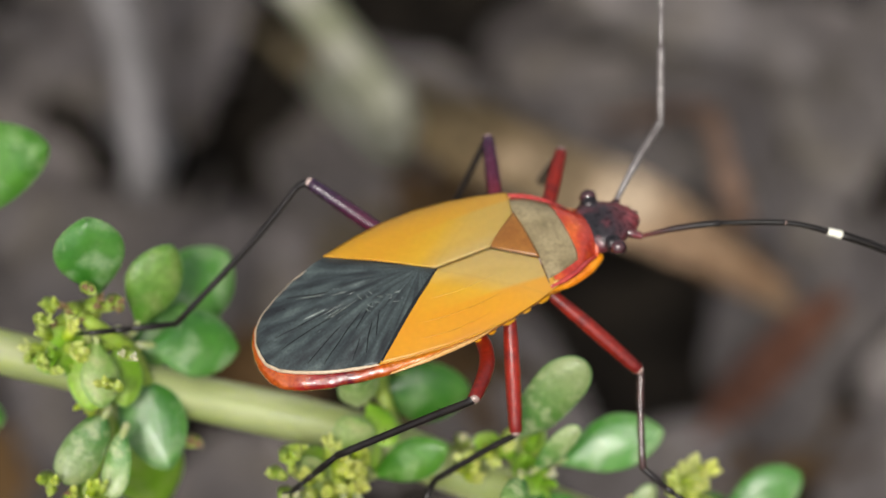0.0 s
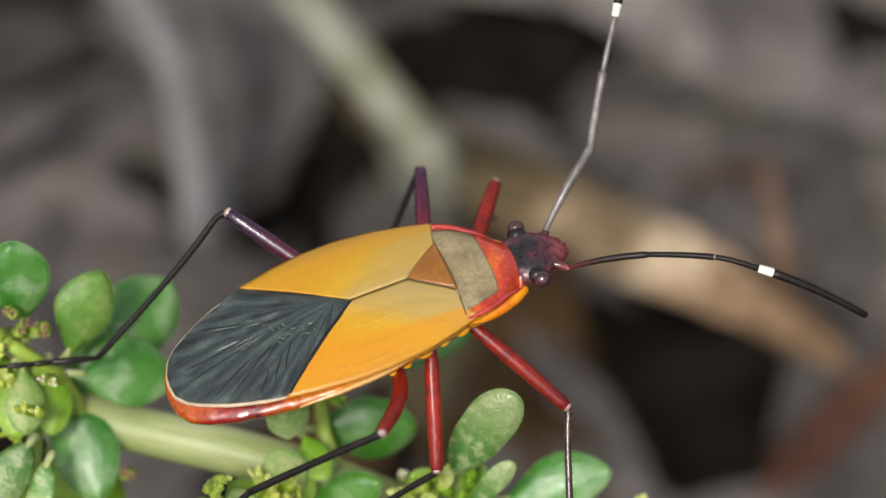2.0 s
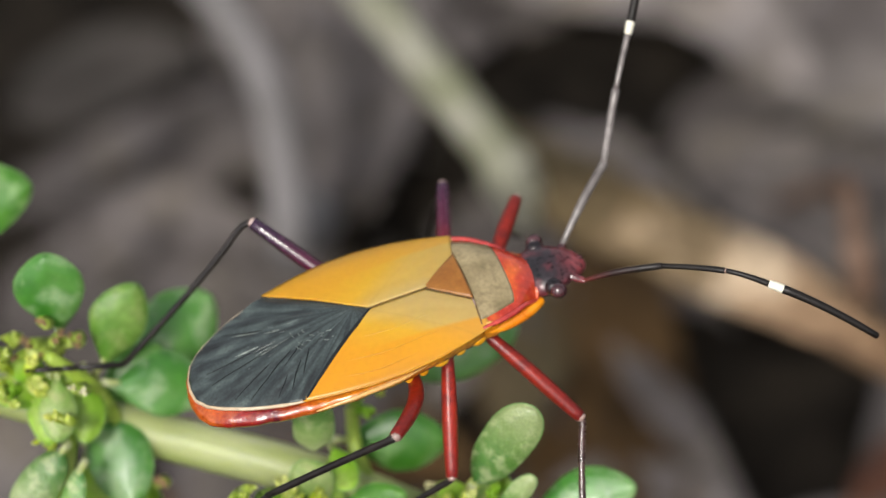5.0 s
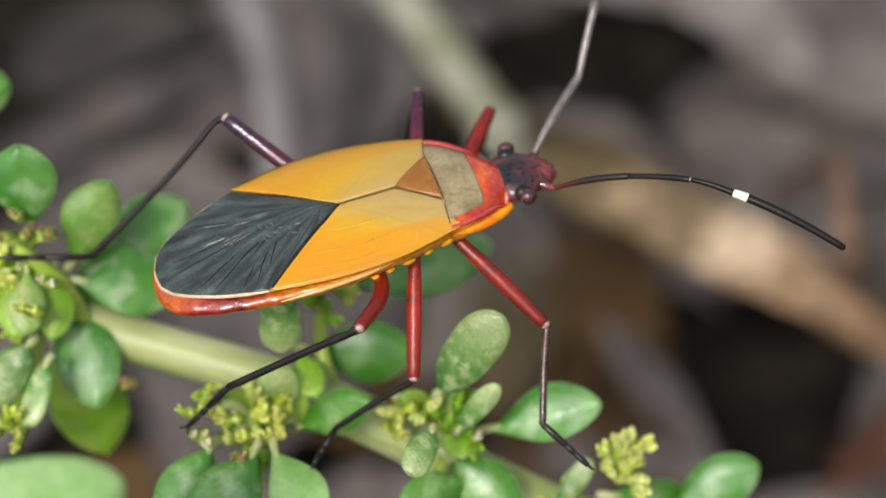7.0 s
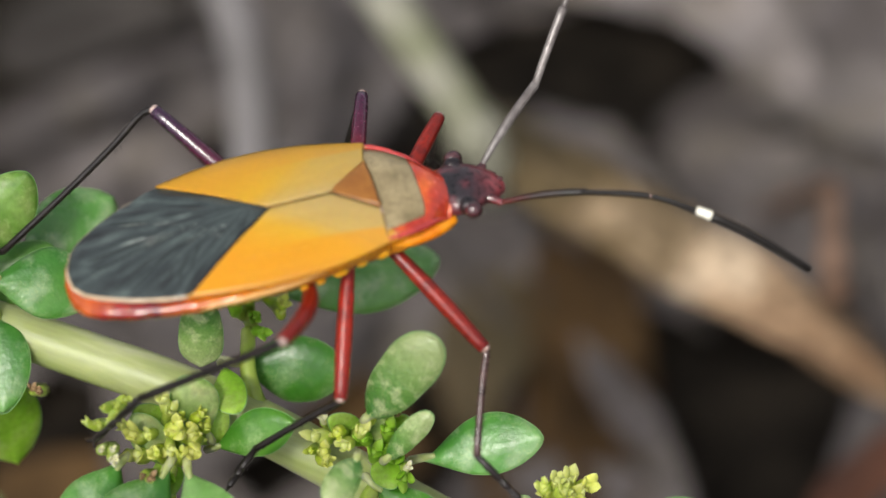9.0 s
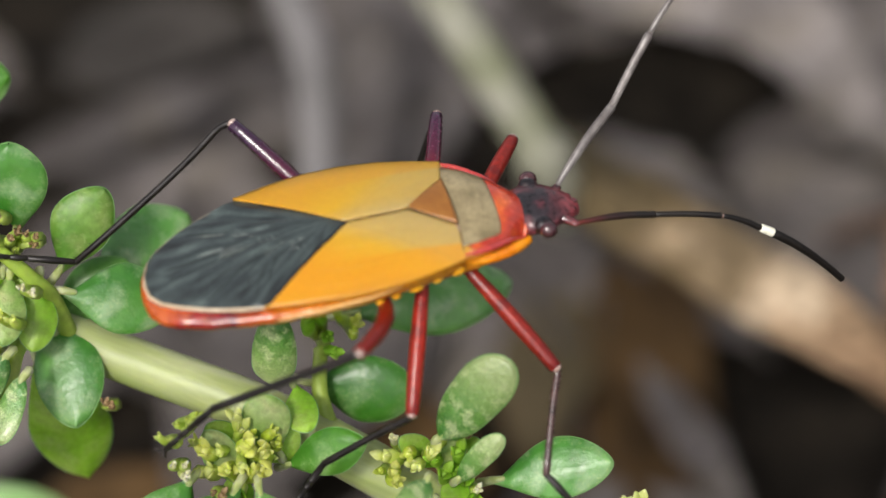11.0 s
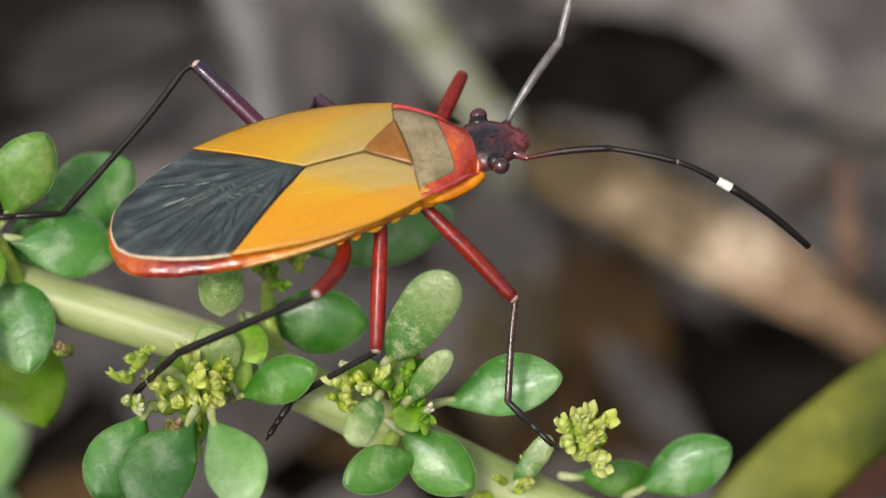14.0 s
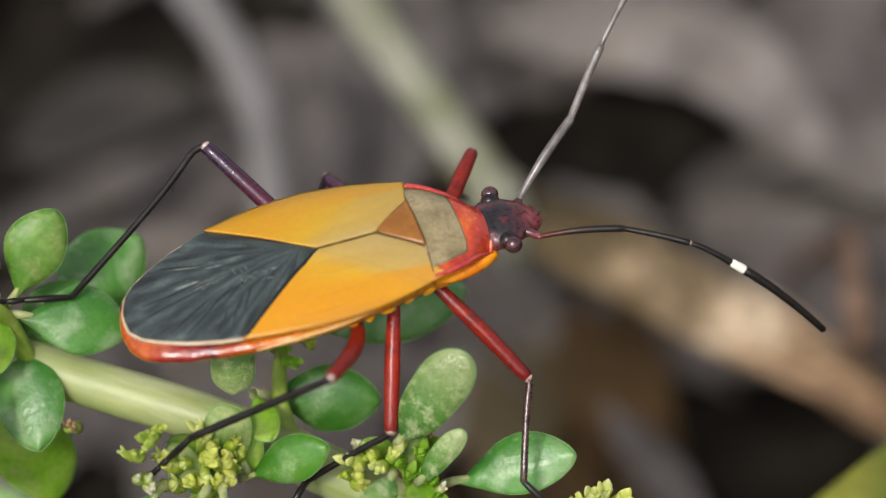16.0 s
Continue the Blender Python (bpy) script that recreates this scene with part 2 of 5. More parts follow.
M_OLIVE = material("dead_leaf_olive", [(0.05, 0.04, 0.02), (0.1, 0.075, 0.04)], 0.75, 0.9, 0.08, spread=0.3, spec=0.2)
M_TWIG = material("twig_brown", [(0.09, 0.05, 0.03), (0.15, 0.09, 0.06), (0.22, 0.14, 0.1)], 0.75, 0.6, 0.06, spread=0.3, spec=0.2)
M_STALK = material("stalk_pale", [(0.135, 0.142, 0.075), (0.215, 0.212, 0.155), (0.29, 0.28, 0.235)], 0.6, 0.6, 0.04, spread=0.3)
M_STALK_GREY = material("stalk_grey", [(0.115, 0.108, 0.106), (0.175, 0.163, 0.165)], 0.7, 0.6, 0.04)
# pale patches on the green leaves: frosting, and gloss put into the colour
M_LEAF = material("leaf_green", [(0.035, 0.17, 0.007), (0.08, 0.26, 0.018), (0.15, 0.34, 0.045)], 0.42, 0.35, 0.014, through_light=0.32, spread=0.16, patches=((0.28, 0.46, 0.17), 0.9, 0.6), dots=0.2, spec=0.8, coat=0.08)
M_LEAF_YELLOW = material("leaf_yellow_green", [(0.22, 0.48, 0.018), (0.33, 0.58, 0.045), (0.45, 0.65, 0.11)], 0.4, 0.2, 0.012, through_light=0.5, spread=0.2, patches=((0.45, 0.54, 0.16), 0.9, 0.5), dots=0.2)
M_LEAF_LIGHT = material("leaf_light_green", [(0.17, 0.38, 0.08), (0.26, 0.48, 0.15), (0.34, 0.54, 0.22)], 0.4, 0.3, 0.016, through_light=0.3, spread=0.2, patches=((0.42, 0.58, 0.3), 1.5, 0.6), dots=0.2)
M_LEAF_DARK = material("leaf_deep_green", [(0.018, 0.13, 0.004), (0.045, 0.205, 0.011), (0.09, 0.27, 0.028)], 0.42, 0.35, 0.014, through_light=0.34, spread=0.16, patches=((0.2, 0.37, 0.14), 1.0, 0.55), dots=0.2, spec=0.8, coat=0.08)
# silvery leaf, paler to the tip, with glitter painted into the colour
M_LEAF_PALE = material("leaf_silvery", [(0.05, 0.2, 0.02), (0.11, 0.27, 0.04), (0.23, 0.36, 0.1), (0.34, 0.43, 0.17)], 0.33, 0.05, 0.03, through_light=0.18, spread=0.3, axis=("length", 0.0, 0.9), stops=(0.12, 0.45, 0.72, 1.0), patches=((0.5, 0.55, 0.3), 0.4, 0.6), dots=0.11, spec=1.0, coat=0.3, speck=0.75)
# stronger pale patches paint the sky sheen on these leaves
M_LEAF_SHEEN = material("leaf_sheen_green", [(0.03, 0.19, 0.012), (0.08, 0.285, 0.032), (0.16, 0.38, 0.08)], 0.4, 0.4, 0.016, through_light=0.3, spread=0.16, patches=((0.37, 0.53, 0.29), 0.9, 0.65), dots=0.18, spec=0.9, coat=0.12, speck=0.25)
M_LEAF_OLIVE = material("leaf_olive_green", [(0.08, 0.22, 0.02), (0.13, 0.28, 0.035), (0.2, 0.34, 0.07)], 0.42, 0.2, 0.02, through_light=0.3, spread=0.2, patches=((0.26, 0.33, 0.1), 0.7, 0.5), dots=0.28)
M_LEAF_RIM = material("leaf_rim", [(0.13, 0.32, 0.07), (0.2, 0.4, 0.12), (0.29, 0.46, 0.19)], 0.4, 0.2, 0.008, through_light=0.25, spread=0.25)
M_LEAF_BRACT = material("leaf_bract", [(0.2, 0.36, 0.06), (0.3, 0.44, 0.12), (0.42, 0.52, 0.2)], 0.4, 0.15, 0.02, through_light=0.4, spread=0.2, patches=((0.5, 0.5, 0.22), 0.5, 0.5), dots=0.15, spec=0.7)
M_BLADE = material("blade_green", [(0.055, 0.072, 0.005), (0.105, 0.118, 0.011), (0.19, 0.19, 0.024)], 0.5, 0.5, 0.02, through_light=0.2, spread=0.25)
M_BLADE_RIB = material("blade_rib", [(0.16, 0.18, 0.02), (0.24, 0.25, 0.05)], 0.5, 0.3, 0.01, through_light=0.2, spread=0.2)
M_STEM = material("stem", [(0.29, 0.36, 0.11), (0.4, 0.45, 0.19), (0.52, 0.54, 0.32)], 0.42, 0.16, 0.008, through_light=0.1, spread=0.14, depth=0.5, spec=0.5, fibres=(19.5, -12.2, -8.7))
M_BUD = material("bud", [(0.4, 0.58, 0.03), (0.6, 0.73, 0.08), (0.8, 0.82, 0.24)], 0.34, 0.2, 0.012, through_light=0.45, spread=0.2, axis=(2, -0.1, 0.65), depth=0.4)
M_BUD_PALE = material("bud_pale", [(0.48, 0.64, 0.07), (0.62, 0.74, 0.15), (0.78, 0.82, 0.3)], 0.4, 0.2, 0.012, through_light=0.4, spread=0.15, axis=(2, -0.1, 0.7), depth=0.4)
M_BUD_BROWN = material("bud_brown", [(0.13, 0.075, 0.03), (0.25, 0.16, 0.075), (0.38, 0.27, 0.15)], 0.6, 0.1, 0.03, spread=0.3)
M_BUD_CREAM = material("bud_cream", [(0.6, 0.6, 0.3), (0.72, 0.7, 0.45), (0.8, 0.77, 0.58)], 0.45, 0.15, 0.02, through_light=0.2, spread=0.15, depth=0.2)
M_STEM_YOUNG = material("stem_young", [(0.3, 0.46, 0.05), (0.42, 0.55, 0.1), (0.52, 0.6, 0.18)], 0.42, 0.3, 0.015, through_light=0.25, spread=0.2, depth=0.3)
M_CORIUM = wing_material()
# blackish film; lighter fan streaks put the sheen between veins into the colour
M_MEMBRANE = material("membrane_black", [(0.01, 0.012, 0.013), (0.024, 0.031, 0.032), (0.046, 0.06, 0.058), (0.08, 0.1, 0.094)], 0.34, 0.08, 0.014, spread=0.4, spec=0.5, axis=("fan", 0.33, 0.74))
# pale colour that paints the glint on folds and wrinkles
M_FOLD_GLINT = material("fold_glint", [(0.06, 0.072, 0.068), (0.11, 0.13, 0.12), (0.2, 0.23, 0.21)], 0.28, 0.06, 0.008, spread=0.5)
M_VEIN_DARK = material("vein_dark", [(0.008, 0.009, 0.01), (0.014, 0.017, 0.018)], 0.6, 0.1, 0.004, spec=0.2)
M_RIM = material("rim_cream", [(0.5, 0.38, 0.25), (0.62, 0.5, 0.36)], 0.45, 0.1, 0.004)
M_ABDOMEN = material("abdomen_red", [(0.48, 0.08, 0.008), (0.3, 0.014, 0.008), (0.12, 0.004, 0.016), (0.5, 0.08, 0.006), (0.7, 0.24, 0.008)], 0.17, 0.14, 0.035, spread=0.4, axis=(0, -8.4, -2.4), stops=(0.03, 0.15, 0.33, 0.47, 0.75), coat=0.6, patches=((0.55, 0.15, 0.025), 0.35, 0.35))
M_RED = material("cuticle_red", [(0.36, 0.022, 0.012), (0.5, 0.05, 0.016)], 0.24, 0.15, 0.02, spread=0.25, coat=0.5, patches=((0.62, 0.13, 0.02), 0.8, 0.7))
M_RED_EDGE = material("cuticle_red_edge", [(0.34, 0.016, 0.014), (0.48, 0.06, 0.045)], 0.12, 0.15, 0.02, spread=0.3, coat=1.0)
M_PLEURA = material("pleura_orange", [(0.82, 0.22, 0.004), (0.9, 0.42, 0.012)], 0.3, 0.2, 0.01, spread=0.2, coat=0.3)
M_SIDE_PLATE = material("side_plate_yellow", [(0.85, 0.36, 0.006), (0.9, 0.5, 0.03)], 0.28, 0.2, 0.01, spread=0.2, coat=0.4)
M_DISC = material("disc_olive", [(0.16, 0.125, 0.06), (0.23, 0.18, 0.095), (0.29, 0.23, 0.125)], 0.4, 0.12, 0.012, spread=0.25, coat=0.2, patches=((0.1, 0.075, 0.035), 0.22, 0.35))
M_SCUTELLUM = material("scutellum_brown", [(0.24, 0.085, 0.012), (0.34, 0.14, 0.025)], 0.38, 0.1, 0.006, spread=0.15, coat=0.15)
M_SEAM = material("seam_dark", [(0.09, 0.05, 0.014), (0.17, 0.1, 0.035)], 0.5, 0.1, 0.002)
M_HEAD = material("head_dark", [(0.011, 0.01, 0.012), (0.018, 0.012, 0.015), (0.08, 0.018, 0.022), (0.2, 0.04, 0.045)], 0.3, 0.16, 0.03, spread=0.9, axis=(0, 1.7, 3.3), stops=(0.0, 0.4, 0.65, 1.0), coat=0.25, spec=0.4, patches=((0.2, 0.03, 0.04), 0.7, 0.45))
M_SNOUT = material("snout_red", [(0.05, 0.01, 0.013), (0.17, 0.028, 0.032)], 0.18, 0.08, 0.02, spread=0.5, coat=0.9)
M_EYE = material("eye_dark_red", [(0.035, 0.01, 0.013), (0.07, 0.024, 0.028)], 0.2, 0.06, 0.006, coat=0.7)
M_FEMUR = material("femur_red", [(0.2, 0.01, 0.006), (0.29, 0.016, 0.006), (0.2, 0.011, 0.006), (0.08, 0.006, 0.008)], 0.36, 0.12, 0.02, spread=0.35, axis=(0, 0, 4.2), stops=(0.0, 0.3, 0.7, 1.0), coat=0.12, spec=0.4, patches=((0.08, 0.006, 0.008), 0.45, 0.55))
# dark red thigh; the purple puts its blue-purple gloss into the colour
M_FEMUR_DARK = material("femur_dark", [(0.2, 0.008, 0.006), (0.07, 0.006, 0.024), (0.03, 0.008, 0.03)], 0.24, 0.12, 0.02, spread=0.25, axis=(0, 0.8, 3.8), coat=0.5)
M_TIBIA = material("tibia_black", [(0.007, 0.005, 0.005), (0.017, 0.013, 0.012)], 0.36, 0.08, 0.008, coat=0.04, spec=0.35)
M_TIBIA_GREY = material("tibia_dark_brown", [(0.024, 0.008, 0.007), (0.07, 0.03, 0.026)], 0.28, 0.08, 0.008, coat=0.45)
# pale joints, with white glints of knees and shield edge painted in
M_JOINT_GLINT = material("joint_glint", [(0.24, 0.14, 0.11), (0.46, 0.35, 0.31)], 0.16, 0.06, 0.006, coat=0.9)
M_ANTENNA = material("antenna_black", [(0.006, 0.0045, 0.004), (0.013, 0.01, 0.008)], 0.45, 0.05, 0.006, coat=0.0, spec=0.3)
M_ANTENNA_FOOT = material("antenna_foot", [(0.1, 0.014, 0.01), (0.022, 0.008, 0.007), (0.01, 0.008, 0.007)], 0.4, 0.05, 0.006, axis=(0, 0, 1.8), spec=0.35)
M_ANTENNA_GREY = material("antenna_grey", [(0.1, 0.085, 0.08), (0.2, 0.18, 0.17)], 0.32, 0.05, 0.006, coat=0.3)
# cream for highlights painted along the abdomen and on the shoulders
M_SIDE_GLOSS = material("side_gloss_cream", [(0.62, 0.3, 0.06), (0.72, 0.42, 0.16)], 0.25, 0.1, 0.004, coat=0.4)
M_WHITE = material("band_white", [(0.78, 0.74, 0.56), (0.85, 0.82, 0.7)], 0.4, 0.05, 0.004)


# ---- mesh helpers, in millimetres ----
def finish(name, bm, mat, parent=None, label=""):
    bmesh.ops.recalc_face_normals(bm, faces=bm.faces)
    for v in bm.verts:
        v.co *= MM
    me = bpy.data.meshes.new(name)
    bm.to_mesh(me)
    bm.free()
    me.materials.append(mat)
    for p in me.polygons:
        p.use_smooth = True
    ob = new(name, me)
    ob.parent = parent
    return tagged(ob, label)


def part(name, bm, mat, parent, label=""):
    return finish(name, bm, mat, parent, label)


def sheet(bm, f, nu, nv, thick):
    """A sheet f(u, v) with a thickness towards -z of the local normal; closed all round."""
    g = [[Vector(f(i / nu, j / nv)) for j in range(nv + 1)] for i in range(nu + 1)]
    top, low = [], []
    for i in range(nu + 1):
        a, b = [], []
        for j in range(nv + 1):
            du = g[min(i + 1, nu)][j] - g[max(i - 1, 0)][j]
            dv = g[i][min(j + 1, nv)] - g[i][max(j - 1, 0)]
            nn = du.cross(dv)
            nn = nn.normalized() if nn.length > 1e-9 else Vector((0, 0, 1))
            th = thick(i / nu, j / nv) if callable(thick) else thick
            a.append(bm.verts.new(g[i][j]))
            b.append(bm.verts.new(g[i][j] - nn * th))
        top.append(a)
        low.append(b)
    for i in range(nu):
        for j in range(nv):
            bm.faces.new((top[i][j], top[i + 1][j], top[i + 1][j + 1], top[i][j + 1]))
            bm.faces.new((low[i][j], low[i][j + 1], low[i + 1][j + 1], low[i + 1][j]))
    for i in range(nu):
        bm.faces.new((top[i][0], low[i][0], low[i + 1][0], top[i + 1][0]))
        bm.faces.new((top[i][nv], top[i + 1][nv], low[i + 1][nv], low[i][nv]))
    for j in range(nv):
        bm.faces.new((top[0][j], top[0][j + 1], low[0][j + 1], low[0][j]))
        bm.faces.new((top[nu][j], low[nu][j], low[nu][j + 1], top[nu][j + 1]))
    return bm


def tube(bm, path, radii, n=10, flat=1.0):
    """A round rod along the path, with rounded ends."""
    pts = [Vector(p) for p in path]
    d0, d1 = (pts[0] - pts[1]).normalized(), (pts[-1] - pts[-2]).normalized()
    pts = [pts[0] + d0 * radii[0] * 0.5] + pts + [pts[-1] + d1 * radii[-1] * 0.5]
    rad = [radii[0] * 0.5] + list(radii) + [radii[-1] * 0.5]
    ref = None
    rings = []
    for i, p in enumerate(pts):
        d = (pts[min(i + 1, len(pts) - 1)] - pts[max(i - 1, 0)]).normalized()
        if ref is None:
            ref = d.orthogonal().normalized()
        ref = (ref - d * ref.dot(d)).normalized()
        s = d.cross(ref)
        rings.append([bm.verts.new(p + (ref * math.cos(a) + s * math.sin(a) * flat) * rad[i]) for a in (2 * math.pi * k / n for k in range(n))])
    for a, b in zip(rings, rings[1:]):
        for k in range(n):
            bm.faces.new((a[k], a[(k + 1) % n], b[(k + 1) % n], b[k]))
    bm.faces.new(rings[0][::-1])
    bm.faces.new(rings[-1])
    return bm


def curve_points(ctrl, n):
    """n + 1 points on a smooth curve through the control points."""
    c = [Vector(p) for p in ctrl]
    c = [2 * c[0] - c[1]] + c + [2 * c[-1] - c[-2]]
    out = []
    for i in range(n + 1):
        s = i / n * (len(c) - 3)
        k = min(int(s), len(c) - 4)
        t = s - k
        p0, p1, p2, p3 = c[k:k + 4]
        out.append(0.5 * (2 * p1 + (p2 - p0) * t + (2 * p0 - 5 * p1 + 4 * p2 - p3) * t * t + (3 * p1 - p0 - 3 * p2 + p3) * t ** 3))
    return out


def ellipsoid(bm, centre, size, rough=0.0, nu=10, nv=8):
    c = Vector(centre)
    rows = []
    for i in range(1, nv):
        th = math.pi * i / nv
        row = []
        for k in range(nu):
            ph = 2 * math.pi * k / nu
            p = Vector((math.sin(th) * math.cos(ph), math.sin(th) * math.sin(ph), math.cos(th)))
            r = 1 + rough * (random.random() - 0.5)
            row.append(bm.verts.new(c + Vector((p.x * size[0], p.y * size[1], p.z * size[2])) * r))
        rows.append(row)
    a = bm.verts.new(c + Vector((0, 0, size[2])))
    b = bm.verts.new(c - Vector((0, 0, size[2])))
    for k in range(nu):
        bm.faces.new((a, rows[0][k], rows[0][(k + 1) % nu]))
        bm.faces.new((b, rows[-1][(k + 1) % nu], rows[-1][k]))
    for p, q in zip(rows, rows[1:]):
        for k in range(nu):
            bm.faces.new((p[k], q[k], q[(k + 1) % nu], p[(k + 1) % nu]))
    return bm


def loft(bm, sections, n=24):
    """Sections (x, half width, z of the widest line, rise above, drop below)."""
    rings = []
    for x, w, zm, up, down in sections:
        ring = []
        for k in range(n):
            a = 2 * math.pi * k / n
            s = math.sin(a)
            ring.append(bm.verts.new((x, w * math.cos(a), zm + (up if s > 0 else down) * s)))
        rings.append(ring)
    for a, b in zip(rings, rings[1:]):
        for k in range(n):
            bm.faces.new((a[k], a[(k + 1) % n], b[(k + 1) % n], b[k]))
    bm.faces.new(rings[0][::-1])
    bm.faces.new(rings[-1])
    return bm


def table(rows, x):
    """Straight steps between (x, value) rows."""
    if x <= rows[0][0]:
        return rows[0][1]
    for (a, p), (b, q) in zip(rows, rows[1:]):
        if x <= b:
            t = (x - a) / (b - a)
            return p + (q - p) * t
    return rows[-1][1]


def aimed(base, along, up):
    """The pose at base (mm) whose x axis points along, and whose z axis leans to up."""
    x = Vector(along).normalized()
    y = Vector(up).cross(x)
    y = y.normalized() if y.length > 1e-6 else x.orthogonal().normalized()
    z = x.cross(y)
    m = Matrix((x, y, z)).transposed().to_4x4()
    m.translation = Vector(base) * MM
    return m


def thing(name, label, category, base, group="", kind=""):
    ob = new(name)
    ob.empty_display_size = 0.002
    ob.location = Vector(base) * MM
    return tagged(ob, label, category, group, kind)


# ---- the ground: one sheet of dark soil out to the horizon, blackened for the shade between leaves ----
def build_ground():
    bm = bmesh.new()
    cx, cy = 10.0, 52.0
    radii = [0.0] + [1.2 * 1.085 ** i for i in range(1, 68)] + [400, 900, 2500, 8000, 30000, 120000, 400000]
    n = 96
    rings = []
    for r in radii[1:]:
        ring = []
        for k in range(n):
            a = 2 * math.pi * k / n
            x, y = cx + r * math.cos(a), cy + r * math.sin(a)
            h = 1.6 * noise.noise(Vector((x, y, 0)) / 9) + 0.7 * noise.noise(Vector((x, y, 3)) / 2.6)
            h *= max(0.0, 1 - r / 300)
            ring.append(bm.verts.new((x, y, h - 0.6)))
        rings.append(ring)
    mid = bm.verts.new((cx, cy, -0.4))
    for k in range(n):
        bm.faces.new((mid, rings[0][k], rings[0][(k + 1) % n]))
    for a, b in zip(rings, rings[1:]):
        for k in range(n):
            bm.faces.new((a[k], b[k], b[(k + 1) % n], a[(k + 1) % n]))
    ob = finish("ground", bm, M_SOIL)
    tagged(ob, "soil under dead leaves, coloured near-black for shade in the gaps", "ground", kind="structure")


def dead_leaf(base, tip, width, mat, label, curl=0.25, roll=0.0, bend=0.12, wave=0.06, shape=0.75):
    """A dry leaf from its foot to its tip (mm), curled along its sides, with its rib and stalk."""
    b, t = Vector(base), Vector(tip)
    length = (t - b).length
    seed = random.random() * 50

    def f(u, v):
        s = 2 * v - 1
        w = width / 2 * (math.sin(math.pi * min(1, max(0.0, 0.04 + 0.93 * u)) ** shape)) ** 0.7
        w *= 1 + 0.16 * noise.noise(Vector((u * 5, s * 0.6, seed)))
        z = curl * width * s * s * 0.5 + bend * length * (u - 0.5) * (u - 0.5) * -1 * 2
        z += wave * width * noise.noise(Vector((u * 3, s * 1.5, seed))) - 0.03 * width * math.exp(-(s * 9) ** 2)
        return Vector((length * u, w * s, z))

    ob = finish("dead_leaf", sheet(bmesh.new(), f, 26, 14, 0.18), mat)
    rib = [f(0.02 + 0.92 * i / 16, 0.5) for i in range(17)]
    part("midrib", tube(bmesh.new(), rib, [0.2 - 0.15 * i / 16 for i in range(17)], 7), mat, ob)
    foot = f(0.0, 0.5)
    part("leaf_stalk", tube(bmesh.new(), [foot + Vector((-0.12 * length, 0, 0.02 * length)), foot + Vector((-0.05 * length, 0, 0)), foot], [0.25, 0.3, 0.22], 8), mat, ob)
    ob.matrix_world = aimed(b, t - b, (0, 0, 1)) @ pose(0, 0, 0, roll)
    tagged(ob, label, "dead leaf", "leaf litter")
    return ob


def rod(name, ctrl, r0, r1, mat, label, category, knots=0):
    pts = curve_points(ctrl, 26)
    rad = [r0 + (r1 - r0) * i / 26 + 0.06 * r0 * noise.noise(Vector((i * 0.7, r0 * 9, 1))) for i in range(27)]
    for k in range(knots):
        j = 4 + (k * 9) % 21
        rad[j] *= 1.22
    ob = finish(name, tube(bmesh.new(), pts, rad, 14), mat)
    for k in range(knots):
        j = 4 + (k * 9) % 21
        part("node", tube(bmesh.new(), [pts[j] + (pts[j + 1] - pts[j]) * q for q in (-0.25, 0, 0.25)], [rad[j] * 1.02, rad[j] * 1.1, rad[j] * 1.02], 14), mat, ob)
    tagged(ob, label, category, "leaf litter")


